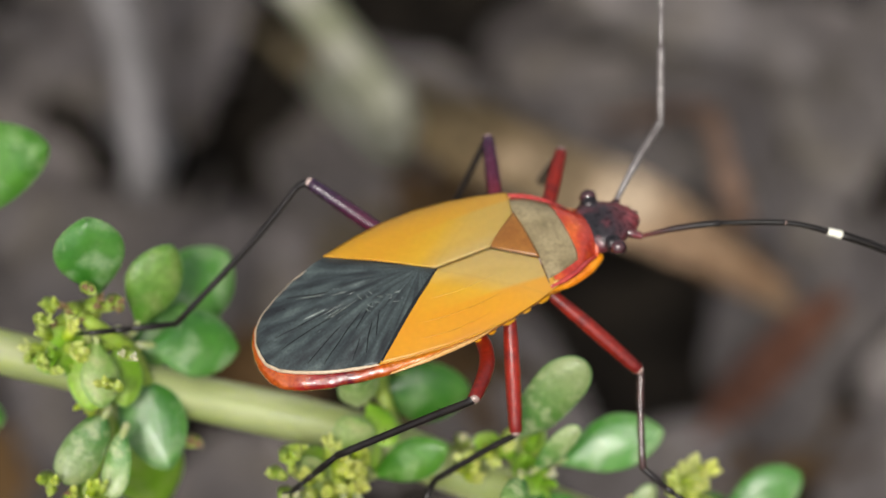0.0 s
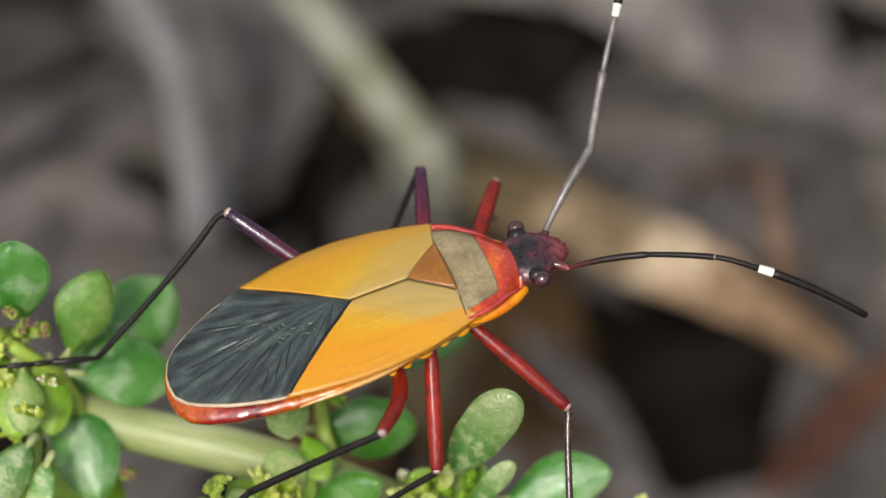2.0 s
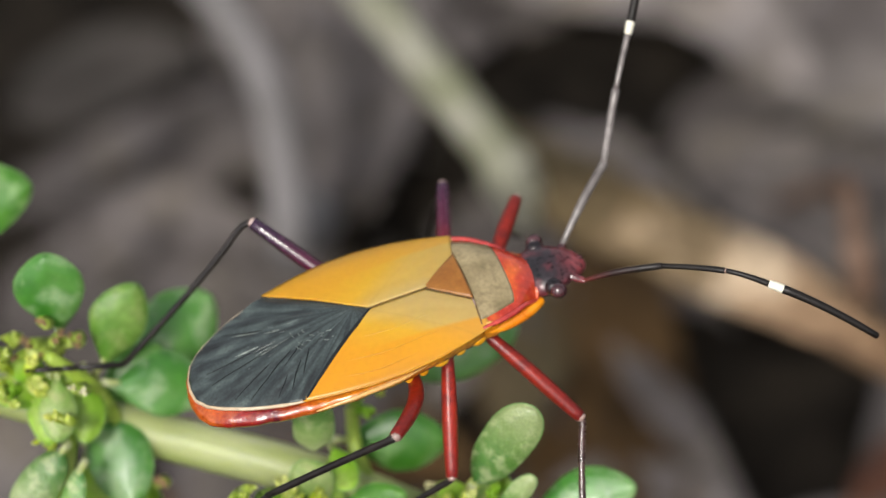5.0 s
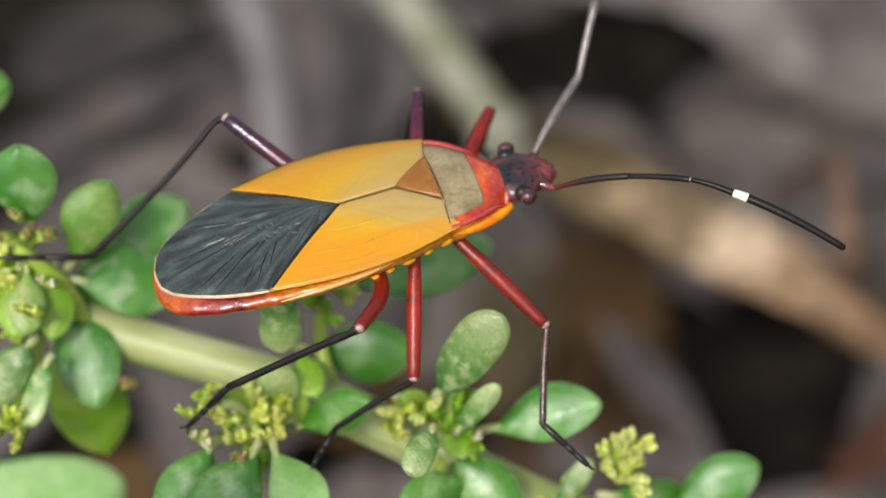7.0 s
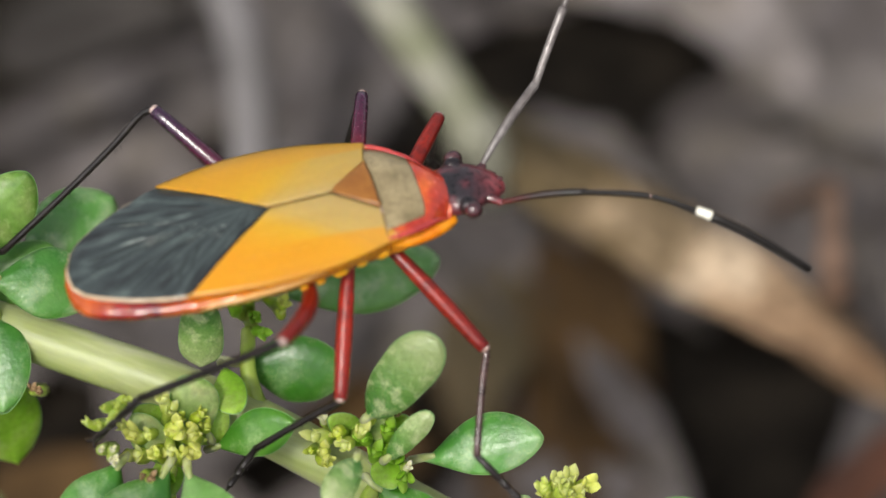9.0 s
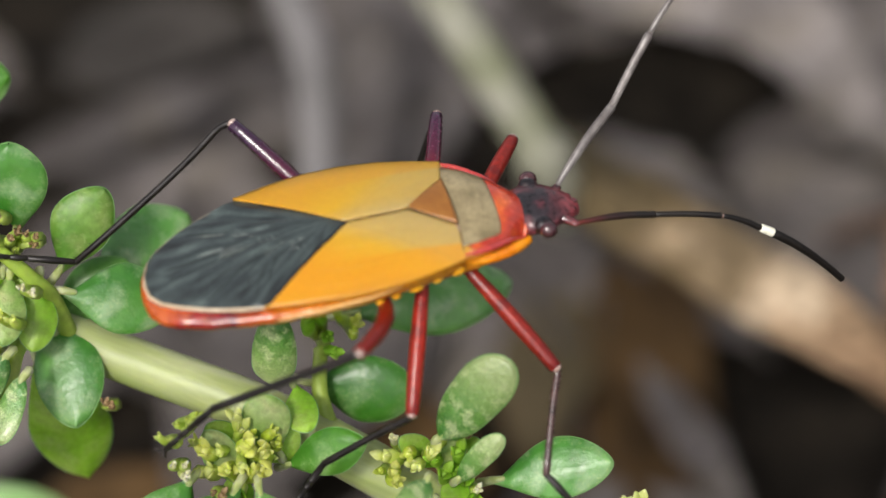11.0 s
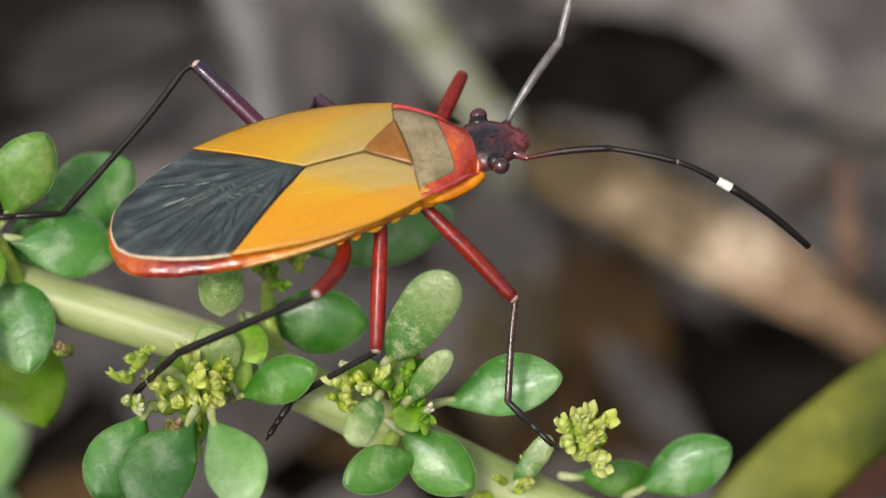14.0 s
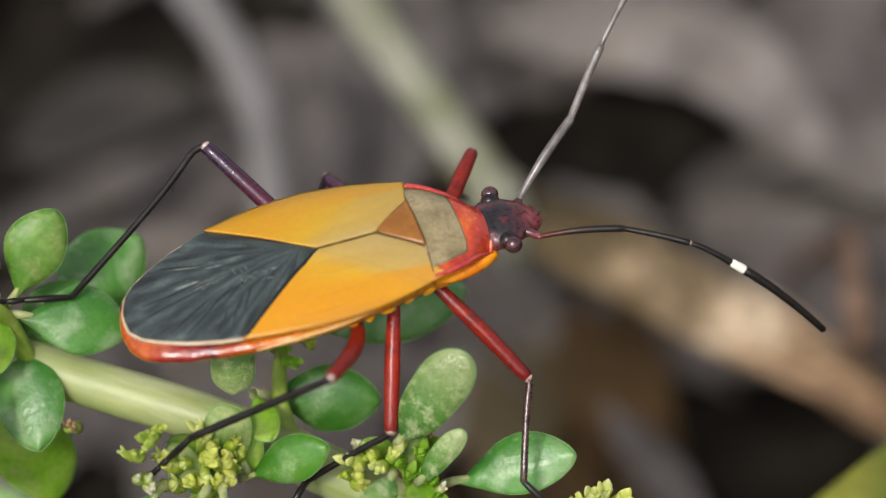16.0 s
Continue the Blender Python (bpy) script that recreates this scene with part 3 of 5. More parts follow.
def build_litter():
    grey = "grey weathered dead leaf lying on dark soil"
    brown = "brown dead leaf lying on the soil"
    tan = "tan curled dry leaf resting over the litter"
    pale = "pale grey dry leaf lying over darker litter"
    dead_leaf((33.6, 67.3, 3.0), (36.9, 42.7, 4.0), 11.0, M_GREY, grey, 0.2, 8)
    dead_leaf((30.2, 53.2, 5.0), (38.7, 39.6, 7.0), 6.3, M_GREY_LIGHT, pale, 0.3, -4)
    dead_leaf((27.8, 66.0, 5.0), (32.0, 50.0, 6.0), 6.0, M_GREY_LIGHT, pale, 0.25, 6)
    dead_leaf((23.1, 71.4, 4.0), (31.7, 59.3, 5.0), 4.5, M_GREY_LIGHT, pale, 0.3, -6)
    dead_leaf((18.9, 68.7, 5.5), (27.1, 57.9, 6.5), 5.0, M_GREY_LIGHT, pale, 0.25, 6)
    dead_leaf((13.8, 77.7, 3.0), (5.1, 54.0, 4.5), 9.1, M_GREY, grey, 0.2, -6)
    dead_leaf((7.0, 71.1, 4.0), (2.5, 52.3, 6.0), 5.8, M_GREY, grey, 0.25, 8)
    dead_leaf((-15.5, 62.2, 5.0), (1.0, 65.4, 5.5), 3.6, M_GREY, grey, 0.2, 4, 0.03)
    dead_leaf((-12.0, 73.0, 3.0), (0.0, 70.5, 4.0), 7.0, M_GREY_DARK, "dark grey dead leaf lying on the soil", 0.2, 4)
    dead_leaf((26.0, 20.0, 2.5), (31.0, 33.0, 3.5), 7.0, M_GREY, grey, 0.2, -6)
    dead_leaf((4.4, 51.4, 2.0), (-10.3, 36.3, 3.0), 13.0, M_GREY, grey, 0.2, 5)
    dead_leaf((12.4, 44.4, 2.0), (9.8, 27.2, 2.0), 9.0, M_BROWN, brown, 0.25)
    dead_leaf((35.4, 52.8, 4.0), (31.5, 30.9, 5.0), 6.8, M_GREY, grey, 0.3, 15)
    dead_leaf((-16.0, 58.0, 2.0), (-9.0, 44.0, 3.0), 7.0, M_GREY, grey, 0.25)
    dead_leaf((12.2, 44.1, 3.6), (7.5, 34.2, 4.0), 5.5, M_OLIVE, "olive-brown dead leaf lying on the soil", 0.25, 4)
    dead_leaf((17.0, 46.3, 3.5), (12.6, 25.2, 3.0), 6.6, M_BROWN, brown, 0.3, -8)
    dead_leaf((20.7, 19.5, 10.0), (29.1, 21.5, 13.0), 2.4, M_RUST, "narrow reddish-brown dry leaf over the litter", 0.45, 10)
    dead_leaf((10.0, 33.2, 26.9), (25.0, 20.0, 18.2), 4.3, M_TAN_HIGHLIGHT, "tan curled dry leaf hanging from a pale broken stalk", -0.35, 12, 0.1, 0.32, 0.78)
    dead_leaf((12.0, 56.1, 7.0), (20.4, 40.0, 10.0), 3.4, M_OLIVE, "olive-brown dry leaf resting over the litter", -0.4, -6, 0.06)
    dead_leaf((20.3, 27.6, 19.4), (25.0, 19.6, 17.0), 3.2, M_UMBER, "warm brown dry leaf leaning under a tan leaf", -0.3, 6, 0.08, 0.12)
    dead_leaf((14.6, 35.6, 6.0), (16.6, 25.6, 5.0), 2.3, M_GREY, "grey weathered dead leaf lying on brown leaves", 0.3, 6)
    dead_leaf((0.0, 66.5, 4.4), (2.0, 57.0, 4.8), 6.0, M_GREY, grey, 0.2, 3)
    rod("dry_stalk", [(14.7, 59.7, 0.0), (12.2, 46.2, 11.4), (10.5, 36.0, 19.5), (9.7, 32.4, 25.4), (8.5, 33.5, 28.8), (6.7, 36.7, 32.3), (5.1, 39.2, 35.8), (3.5, 41.9, 39.4)], 1.0, 1.15, M_STALK,
        "pale greenish dry stalk bent over above the litter", "stalk", 2)
    rod("dry_stalk", [(2.4, 60.0, 0.0), (2.0, 50.0, 9.0), (-0.7, 41.9, 15.9), (-0.1, 43.2, 18.5), (0.7, 45.7, 21.4), (0.7, 47.8, 23.9), (-0.0, 50.4, 26.0), (-1.2, 53.0, 28.1), (-2.0, 55.6, 30.2)], 1.0, 1.1, M_STALK_GREY,
        "grey weathered stalk leaning over dead leaves", "stalk", 1)
    rod("twig", [(27.5, 46.0, 1.0), (25.8, 33.0, 17.0), (24.4, 28.1, 22.3), (22.9, 24.2, 24.0), (21.7, 20.6, 24.6)], 0.4, 0.6, M_TWIG,
        "thin reddish-brown twig resting against a tan leaf", "twig", 3)
    rng = random.Random(7)
    # gaps between the leaves, where only soil shows, its colour darkened for shade: (x, y, radius)
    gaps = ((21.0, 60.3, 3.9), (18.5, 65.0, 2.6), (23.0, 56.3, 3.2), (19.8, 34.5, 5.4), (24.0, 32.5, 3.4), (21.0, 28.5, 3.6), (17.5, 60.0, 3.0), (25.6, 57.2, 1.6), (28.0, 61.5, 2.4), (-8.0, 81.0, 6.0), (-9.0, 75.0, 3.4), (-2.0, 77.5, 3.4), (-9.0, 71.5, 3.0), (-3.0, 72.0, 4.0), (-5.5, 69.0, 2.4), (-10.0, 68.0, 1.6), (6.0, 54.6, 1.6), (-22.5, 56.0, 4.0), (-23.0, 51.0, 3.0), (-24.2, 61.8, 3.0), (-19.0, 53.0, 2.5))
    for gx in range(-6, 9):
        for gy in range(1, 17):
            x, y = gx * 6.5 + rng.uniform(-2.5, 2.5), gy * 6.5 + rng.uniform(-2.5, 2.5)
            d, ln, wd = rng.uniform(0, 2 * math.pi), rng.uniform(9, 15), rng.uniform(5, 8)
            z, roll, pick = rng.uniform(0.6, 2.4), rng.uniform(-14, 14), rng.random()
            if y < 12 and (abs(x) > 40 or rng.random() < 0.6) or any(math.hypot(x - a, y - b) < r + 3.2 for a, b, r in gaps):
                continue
            if rng.random() < 0.12:
                continue
            light = 0.35 if x > 26 else 0.1
            m, lab = (M_GREY_LIGHT, pale) if pick < light else (M_BROWN, brown) if pick > 0.9 and y < 50 else (M_GREY, grey)
            cx, cy = math.cos(d) * ln / 2, math.sin(d) * ln / 2
            dead_leaf((x - cx, y - cy, z), (x + cx, y + cy, z + rng.uniform(-0.4, 1.2)), wd, m, lab, rng.uniform(0.1, 0.4), roll)


def build_far_litter():
    """The rest of the dead leaves, further off, as one mass."""
    rng = random.Random(11)
    bm = bmesh.new()
    for k in range(420):
        a, r = rng.uniform(0, 2 * math.pi), 62 + 260 * rng.random() ** 1.4
        x, y, d = 8 + r * math.cos(a), 52 + r * math.sin(a), rng.uniform(0, 2 * math.pi)
        ln, wd, z = rng.uniform(10, 18), rng.uniform(5, 9), rng.uniform(0.5, 2.5)
        m = Matrix.Translation((x, y, z)) @ Matrix.Rotation(d, 4, "Z") @ Matrix.Rotation(rng.uniform(-0.2, 0.2), 4, "X")
        curl = rng.uniform(0.1, 0.4)

        def f(u, v):
            s = 2 * v - 1
            w = wd / 2 * math.sin(math.pi * (0.04 + 0.93 * u)) ** 0.7
            return m @ Vector((ln * (u - 0.5), w * s, curl * wd * s * s * 0.5))

        sheet(bm, f, 8, 4, 0.18)
    ob = finish("leaf_litter", bm, M_GREY)
    tagged(ob, "grey and brown dead leaves covering the soil", "leaf litter", kind="stuff")


def build_blade():
    """The green grass blade that swings in close to the lens."""
    ctrl = [(-14.0, -26.0, 0.0), (-9.0, -22.0, 30.0), (-1.0, -17.0, 52.0), (3.85, -14.5, 58.2), (9.5, -11.8, 59.0), (14.0, -9.9, 59.6), (22.0, -5.0, 56.0)]
    pts = curve_points(ctrl, 48)
    across = Vector((0.42, -0.62, -0.66)).normalized()

    def f(u, v):
        s = 2 * v - 1
        p = pts[min(48, round(u * 48))]
        w = 1.0 * (1 - 0.8 * max(0.0, u - 0.6) ** 1.5 / 0.25)
        return p + across * s * w + Vector((-0.05, 0.3, -0.3)) * s * s * 0.5

    ob = finish("grass_blade", sheet(bmesh.new(), f, 48, 8, 0.14), M_BLADE)
    part("midrib", tube(bmesh.new(), [f(i / 48, 0.5) + Vector((0.03, -0.04, 0.06)) for i in range(47)], [0.11 - 0.0018 * i for i in range(47)], 8), M_BLADE_RIB, ob, "paler midrib")
    tagged(ob, "yellow-green grass blade swinging in beside the plant", "grass blade")
    return ob


# ---- the plant ----
TO_EYE = Vector((-0.08, -0.66, 0.75))


def leaf(plant, base, tip, width, roll, mat=None, petiole=True, cup=0.1):
    b, t = Vector(base), Vector(tip)
    length = (t - b).length
    seed = random.random() * 90
    sweep, cup = random.uniform(-0.13, 0.13) * width, cup + random.uniform(-0.05, 0.07)
    wilt = random.uniform(0.04, 0.2)

    def outline(u):
        if mat is M_LEAF_PALE:
            return max(0.0008, 1 - abs(2 * u - 1.0) ** 2.6) ** 0.5 * (0.74 + 0.26 * u)
        q = min(1.0, u / 0.55)
        return max(0.003, math.sin(math.pi * min(0.9995, u) ** 1.2)) ** 0.58 * (0.42 + 0.58 * q * (2 - q)) * (1 + 0.06 * noise.noise(Vector((u * 3, seed, 0))))

    def surface(side):
        def f(u, v):
            s = 2 * v - 1
            s = math.sin(s * math.pi / 2)
            u = 0.5 - 0.5 * math.cos(math.pi * u)
            w = width / 2 * outline(u)
            thick = (0.085 if mat is M_LEAF_PALE else 0.055) * width * math.sqrt(max(0.0, 1 - s * s)) * outline(u) ** 0.5
            z = -cup * width * s * s * 0.6 - wilt * length * (u - 0.4) ** 2 + 0.02 * width * noise.noise(Vector((u * 4, s * 2, seed)))
            z -= 0.018 * width * math.exp(-(s * 7) ** 2) * (1 - u) if side > 0 else 0
            return Vector((length * u, w * s * (1 + 0.03 * noise.noise(Vector((u * 5, side, seed)))), z + side * thick)) + Vector((0, sweep * math.sin(math.pi * u * 0.8) - sweep * 0.55, 0))
        return f

    bm = bmesh.new()
    nu, nv = 22, 12
    grids = []
    for side in (1, -1):
        f = surface(side)
        grids.append([[f(i / nu, j / nv) for j in range(nv + 1)] for i in range(nu + 1)])
    top = [[bm.verts.new(p) for p in row] for row in grids[0]]
    low = [[top[i][j] if j in (0, nv) else bm.verts.new(grids[1][i][j]) for j in range(nv + 1)] for i in range(nu + 1)]
    for i in range(nu):
        for j in range(nv):
            bm.faces.new((top[i][j], top[i + 1][j], top[i + 1][j + 1], top[i][j + 1]))
            bm.faces.new((low[i][j], low[i][j + 1], low[i + 1][j + 1], low[i + 1][j]))
    for i in (0, nu):
        ring = top[i] + low[i][nv - 1:0:-1]
        bm.faces.new(ring)
    stalk = bmesh.new()
    if petiole:
        tube(stalk, [(-0.14 * length, 0, -0.12 * length), (0.0, 0, -0.03 * length), (0.1 * length, 0, -0.01 * length)], [0.13, 0.12, 0.08], 8)
    if mat is None:
        mat = M_LEAF
    ob = part("leaf", bm, mat, plant)
    part("petiole", stalk, M_STEM, ob)
    f = surface(1)
    edge = [f(0.3 + 0.7 * i / 16, 0.0) for i in range(17)] + [f(1.0 - 0.7 * i / 16, 1.0) for i in range(17)]
    n = len(edge)
    part("leaf_margin", tube(bmesh.new(), edge, [0.004 + 0.014 * math.sin(math.pi * i / (n - 1)) for i in range(n)], 7), M_LEAF_RIM, ob, "paler thickened leaf edge")
    m = aimed(b, t - b, TO_EYE) @ pose(0, 0, 0, roll)
    ob.matrix_local = Matrix.Translation(-plant.location) @ m
    return ob


def floret(mat, size, rng, parent):
    """A fleshy bud: an oblong green body that opens into a few short pale scales."""
    bm = bmesh.new()
    s = size * rng.uniform(0.7, 1.15)
    tall, fat, bow = s * rng.uniform(0.9, 1.5), s * rng.uniform(0.3, 0.44), rng.uniform(-0.12, 0.12)
    path = [(bow * s * math.sin(math.pi * i / 8), 0, -0.25 * s + tall * i / 8) for i in range(9)]
    tube(bm, path, [fat * (0.45 + 0.55 * math.sin(math.pi * min(1.0, 0.12 + 0.8 * i / 8)) ** 0.7) for i in range(9)], 10)
    top, up = Vector(path[-1]), Vector((0, 0, 1))
    scales = rng.choice((3, 3, 4))
    for k in range(scales):
        a = 2 * math.pi * k / scales + rng.uniform(-0.3, 0.3)
        o, q, lean = Vector((math.cos(a), math.sin(a), 0)), s * rng.uniform(0.4, 0.75), rng.uniform(0.1, 0.7)
        side = o.cross(up)
        rings = []
        for f, w in ((0.0, 0.4), (0.4, 0.46), (0.8, 0.3), (1.1, 0.05)):
            p = top - up * 0.12 * s + o * fat * 0.5 + (o * lean + up) * f * q
            d = (o - up * lean).normalized()
            rings.append([bm.verts.new(p + side * math.cos(t) * w * q + d * math.sin(t) * w * q * 0.4) for t in (math.pi * j / 4 for j in range(8))])
        for m, n in zip(rings, rings[1:]):
            for j in range(8):
                bm.faces.new((m[j], m[(j + 1) % 8], n[(j + 1) % 8], n[j]))
        bm.faces.new(rings[0][::-1])
        bm.faces.new(rings[-1])
    return part("bud", bm, mat, parent)


def flower_cluster(plant, centre, spread, count, mats, seed, size=0.4, open_out=0.6):
    """A tight head of fleshy buds on short stalks."""
    rng = random.Random(seed)
    bm = bmesh.new()
    c = Vector(centre)
    places = []
    for i in range(count):
        # spread over the head like seeds on a dome
        a, r = i * 2.4 + rng.uniform(-0.4, 0.4), math.sqrt((i + 0.5) / count)
        v = Vector((math.cos(a) * r, math.sin(a) * r * 0.75, math.sin(a) * r * 0.65))
        p = Vector((v.x * spread[0], v.y * spread[1], v.z * spread[2])) + TO_EYE * (0.45 * (1 - r * r) + rng.uniform(-0.15, 0.1))
        places.append(p)
        tube(bm, [TO_EYE * -0.9 + p * 0.2, p * 0.7 + TO_EYE * -0.3, p], [0.2, 0.17, 0.13], 8)
    head = part("flower_head", bm, M_STEM_YOUNG, plant)
    head.location = c * MM - plant.location
    for p in places:
        bud = floret(rng.choice(mats), size, rng, head)
        way = p * open_out * 1.3 + TO_EYE * 0.55 + Vector((rng.uniform(-0.3, 0.3), rng.uniform(-0.3, 0.3), rng.uniform(0, 0.5)))
        bud.matrix_local = aimed(p, way.orthogonal(), way)


def branch(plant, ctrl, r0, r1):
    pts = curve_points(ctrl, 14)
    ob = part("branch", tube(bmesh.new(), pts, [r0 + (r1 - r0) * i / 14 for i in range(15)], 12), M_STEM_YOUNG, plant)
    ob.location = -plant.location


def build_plant():
    base = (34.0, -22.0, 0.0)
    plant = thing("plant", "small succulent green plant with pale stem and yellow-green flower heads", "plant", base)
    ctrl = [(-30.0, 14.0, 61.5), (-20.0, 9.0, 58.9), (-16.4, 6.9, 57.1), (-10.0, 3.4, 54.3), (-5.3, 0.3, 52.9), (-0.5, -3.2, 50.2), (8.0, -9.0, 44.5), (22.0, -16.0, 26.0), (34.0, -22.0, 0.0)]
    pts = curve_points(ctrl, 80)
    rad = [0.6 + 0.15 * min(1, i / 50) + 0.02 * noise.noise(Vector((i * 0.4, 0, 0))) for i in range(81)]
    stem = part("stem", tube(bmesh.new(), pts, rad, 20), M_STEM, plant, "thick pale green stem")
    stem.location = -plant.location
    return plant


plant = build_plant()
leaf(plant, (-16.4, 10.3, 59.1), (-10.8, 9.9, 59.3), 2.79, 0, M_LEAF)
leaf(plant, (-16.5, 7.7, 59.3), (-13.6, 7.3, 59.1), 1.79, 10, M_LEAF_DARK)
leaf(plant, (-17.0, 9.0, 56.3), (-14.0, 7.6, 55.3), 2.00, -10, M_LEAF_DARK)
leaf(plant, (-11.4, 4.7, 58.3), (-11.0, 5.5, 60.8), 2.06, 0, M_LEAF_SHEEN)
leaf(plant, (-10.6, 4.1, 57.0), (-8.8, 5.0, 58.8), 1.71, 15, M_LEAF_OLIVE)
leaf(plant, (-9.9, 5.0, 55.0), (-6.7, 6.6, 55.6), 2.3, 0, M_LEAF_SHEEN)
leaf(plant, (-11.2, 4.2, 55.1), (-8.7, 4.9, 56.0), 1.6, 0, M_LEAF)
leaf(plant, (-10.5, 3.7, 56.7), (-7.8, 3.1, 55.6), 1.99, -10, M_LEAF_SHEEN)
leaf(plant, (-11.0, 4.4, 55.6), (-11.1, 1.2, 53.9), 1.94, 5, M_LEAF_SHEEN)
leaf(plant, (-18.0, 6.7, 54.1), (-14.8, 5.5, 53.2), 1.96, 0, M_LEAF_DARK)
leaf(plant, (-12.4, 2.1, 56.4), (-14.2, 0.9, 55.8), 1.37, 0, M_LEAF_PALE)
leaf(plant, (-12.1, 1.6, 56.0), (-13.2, 0.2, 55.2), 0.90, 20, M_LEAF_PALE)
leaf(plant, (-11.8, 3.4, 54.2), (-11.3, 2.1, 50.3), 2.30, 0, M_LEAF_YELLOW)
leaf(plant, (-18.1, -10.7, 64.2), (-10.6, -10.6, 64.8), 3.4, 10, M_LEAF_LIGHT)
leaf(plant, (-18.1, -10.0, 61.7), (-11.4, -10.3, 62.2), 3.4, 0, M_LEAF_LIGHT)
leaf(plant, (-5.1, 0.0, 57.8), (-5.6, -0.4, 55.5), 1.35, 0, M_LEAF_PALE)
leaf(plant, (-4.6, 1.4, 53.2), (-1.6, 0.3, 52.8), 1.89, 10, M_LEAF_DARK)
leaf(plant, (-3.1, 3.3, 53.5), (2.0, 3.6, 52.8), 2.12, 0, M_LEAF_SHEEN)
leaf(plant, (-1.6, -2.9, 54.8), (0.45, -3.0, 57.35), 1.64, 0, M_LEAF_PALE)
leaf(plant, (-1.4, -3.6, 53.7), (-0.1, -3.8, 55.3), 0.73, 0, M_LEAF_PALE)
leaf(plant, (-0.3, -2.8, 52.3), (2.9, -3.7, 53.0), 1.66, -8, M_LEAF_SHEEN)
leaf(plant, (-2.2, -4.4, 55.2), (-3.2, -5.7, 55.3), 0.99, 0, M_LEAF_PALE)
leaf(plant, (-5.8, -1.4, 53.3), (-3.6, -2.2, 54.5), 1.25, 0, M_LEAF)
leaf(plant, (-8.2, -1.9, 54.4), (-10.1, -3.7, 53.8), 1.80, 0, M_LEAF_SHEEN)
leaf(plant, (-7.1, -2.6, 54.5), (-9.1, -4.6, 53.8), 1.97, 0, M_LEAF_SHEEN)
leaf(plant, (-6.6, -2.7, 54.4), (-6.3, -5.5, 53.8), 1.74, 10, M_LEAF_LIGHT)
leaf(plant, (-1.8, -3.4, 52.5), (-0.3, -5.4, 51.5), 1.61, 0, M_LEAF)
leaf(plant, (-1.3, -4.1, 52.0), (-3.6, -4.7, 52.4), 1.29, 0, M_LEAF)
leaf(plant, (4.4, -5.0, 48.6), (7.2, -5.2, 49.6), 1.66, 0, M_LEAF_SHEEN)
leaf(plant, (2.8, -4.5, 49.4), (5.1, -4.5, 48.4), 1.06, 10, M_LEAF)
leaf(plant, (1.0, -4.8, 50.3), (2.2, -4.5, 51.5), 0.72, 0, M_LEAF_PALE)
leaf(plant, (-5.0, 0.5, 54.4), (-4.9, -1.3, 54.5), 1.01, 0, M_LEAF_YELLOW)
leaf(plant, (-12.0, 4.1, 57.6), (-12.7, 2.3, 56.7), 1.22, 0, M_LEAF_YELLOW)
leaf(plant, (-11.9, 3.8, 57.0), (-13.7, 3.7, 57.7), 0.79, 20, M_LEAF_YELLOW)
leaf(plant, (-11.1, 4.0, 57.1), (-11.7, 2.4, 56.0), 1.14, -10, M_LEAF_YELLOW)
leaf(plant, (-11.9, 4.1, 57.1), (-13.1, 4.4, 58.1), 0.79, 0, M_LEAF_YELLOW)
leaf(plant, (-6.8, -0.8, 53.4), (-7.5, -0.6, 54.7), 0.94, 0, M_LEAF_YELLOW)
leaf(plant, (-6.5, -1.1, 53.2), (-5.2, -0.8, 54.1), 1.10, 10, M_LEAF_YELLOW)
leaf(plant, (-7.0, -1.2, 53.6), (-7.3, -2.6, 53.3), 0.87, 0, M_LEAF_YELLOW)
leaf(plant, (-7.6, -1.1, 53.4), (-6.4, -1.3, 54.4), 0.94, -15, M_LEAF_YELLOW)
leaf(plant, (-1.5, -2.3, 52.7), (-2.5, -2.0, 54.0), 0.81, 10, M_LEAF_YELLOW)
leaf(plant, (-1.4, -2.5, 52.6), (-0.5, -2.3, 53.6), 0.78, -10, M_LEAF_YELLOW)
leaf(plant, (-1.5, -2.5, 52.9), (-1.3, -3.8, 52.7), 0.81, 0, M_LEAF_YELLOW)
leaf(plant, (-5.8, -1.4, 53.8), (-6.1, -0.6, 55.5), 1.35, 0, M_LEAF_BRACT)
leaf(plant, (-7.1, -1.8, 53.5), (-7.6, -0.9, 54.9), 0.95, 10, M_LEAF_BRACT)
leaf(plant, (-11.8, 3.9, 57.7), (-12.4, 2.1, 56.9), 1.1, -5, M_LEAF_BRACT)
leaf(plant, (-1.6, -2.7, 52.7), (-1.0, -2.3, 54.2), 0.8, 5, M_LEAF_BRACT)
Y, P_, B_ = M_BUD, M_BUD_PALE, M_BUD_BROWN
flower_cluster(plant, (-12.61, 4.04, 56.97), (0.54, 0.33, 0.33), 3, (M_LEAF_YELLOW, Y,), 1, 0.51, 0.4)
flower_cluster(plant, (-12.68, 5.01, 58.43), (0.31, 0.18, 0.18), 3, (B_, P_,), 4, 0.24, 0.5)
flower_cluster(plant, (-10.95, 4.39, 58.27), (0.25, 0.21, 0.21), 3, (B_,), 5, 0.22, 0.5)
flower_cluster(plant, (-11.82, 4.62, 58.14), (1.18, 0.33, 0.33), 8, (B_, B_, B_,), 6, 0.22, 0.6)
flower_cluster(plant, (-11.61, 4.77, 57.88), (0.79, 0.27, 0.27), 3, (P_, Y,), 7, 0.24, 0.6)
flower_cluster(plant, (-11.65, 4.26, 59.47), (0.15, 0.18, 0.18), 2, (B_,), 8, 0.22, 0.3)
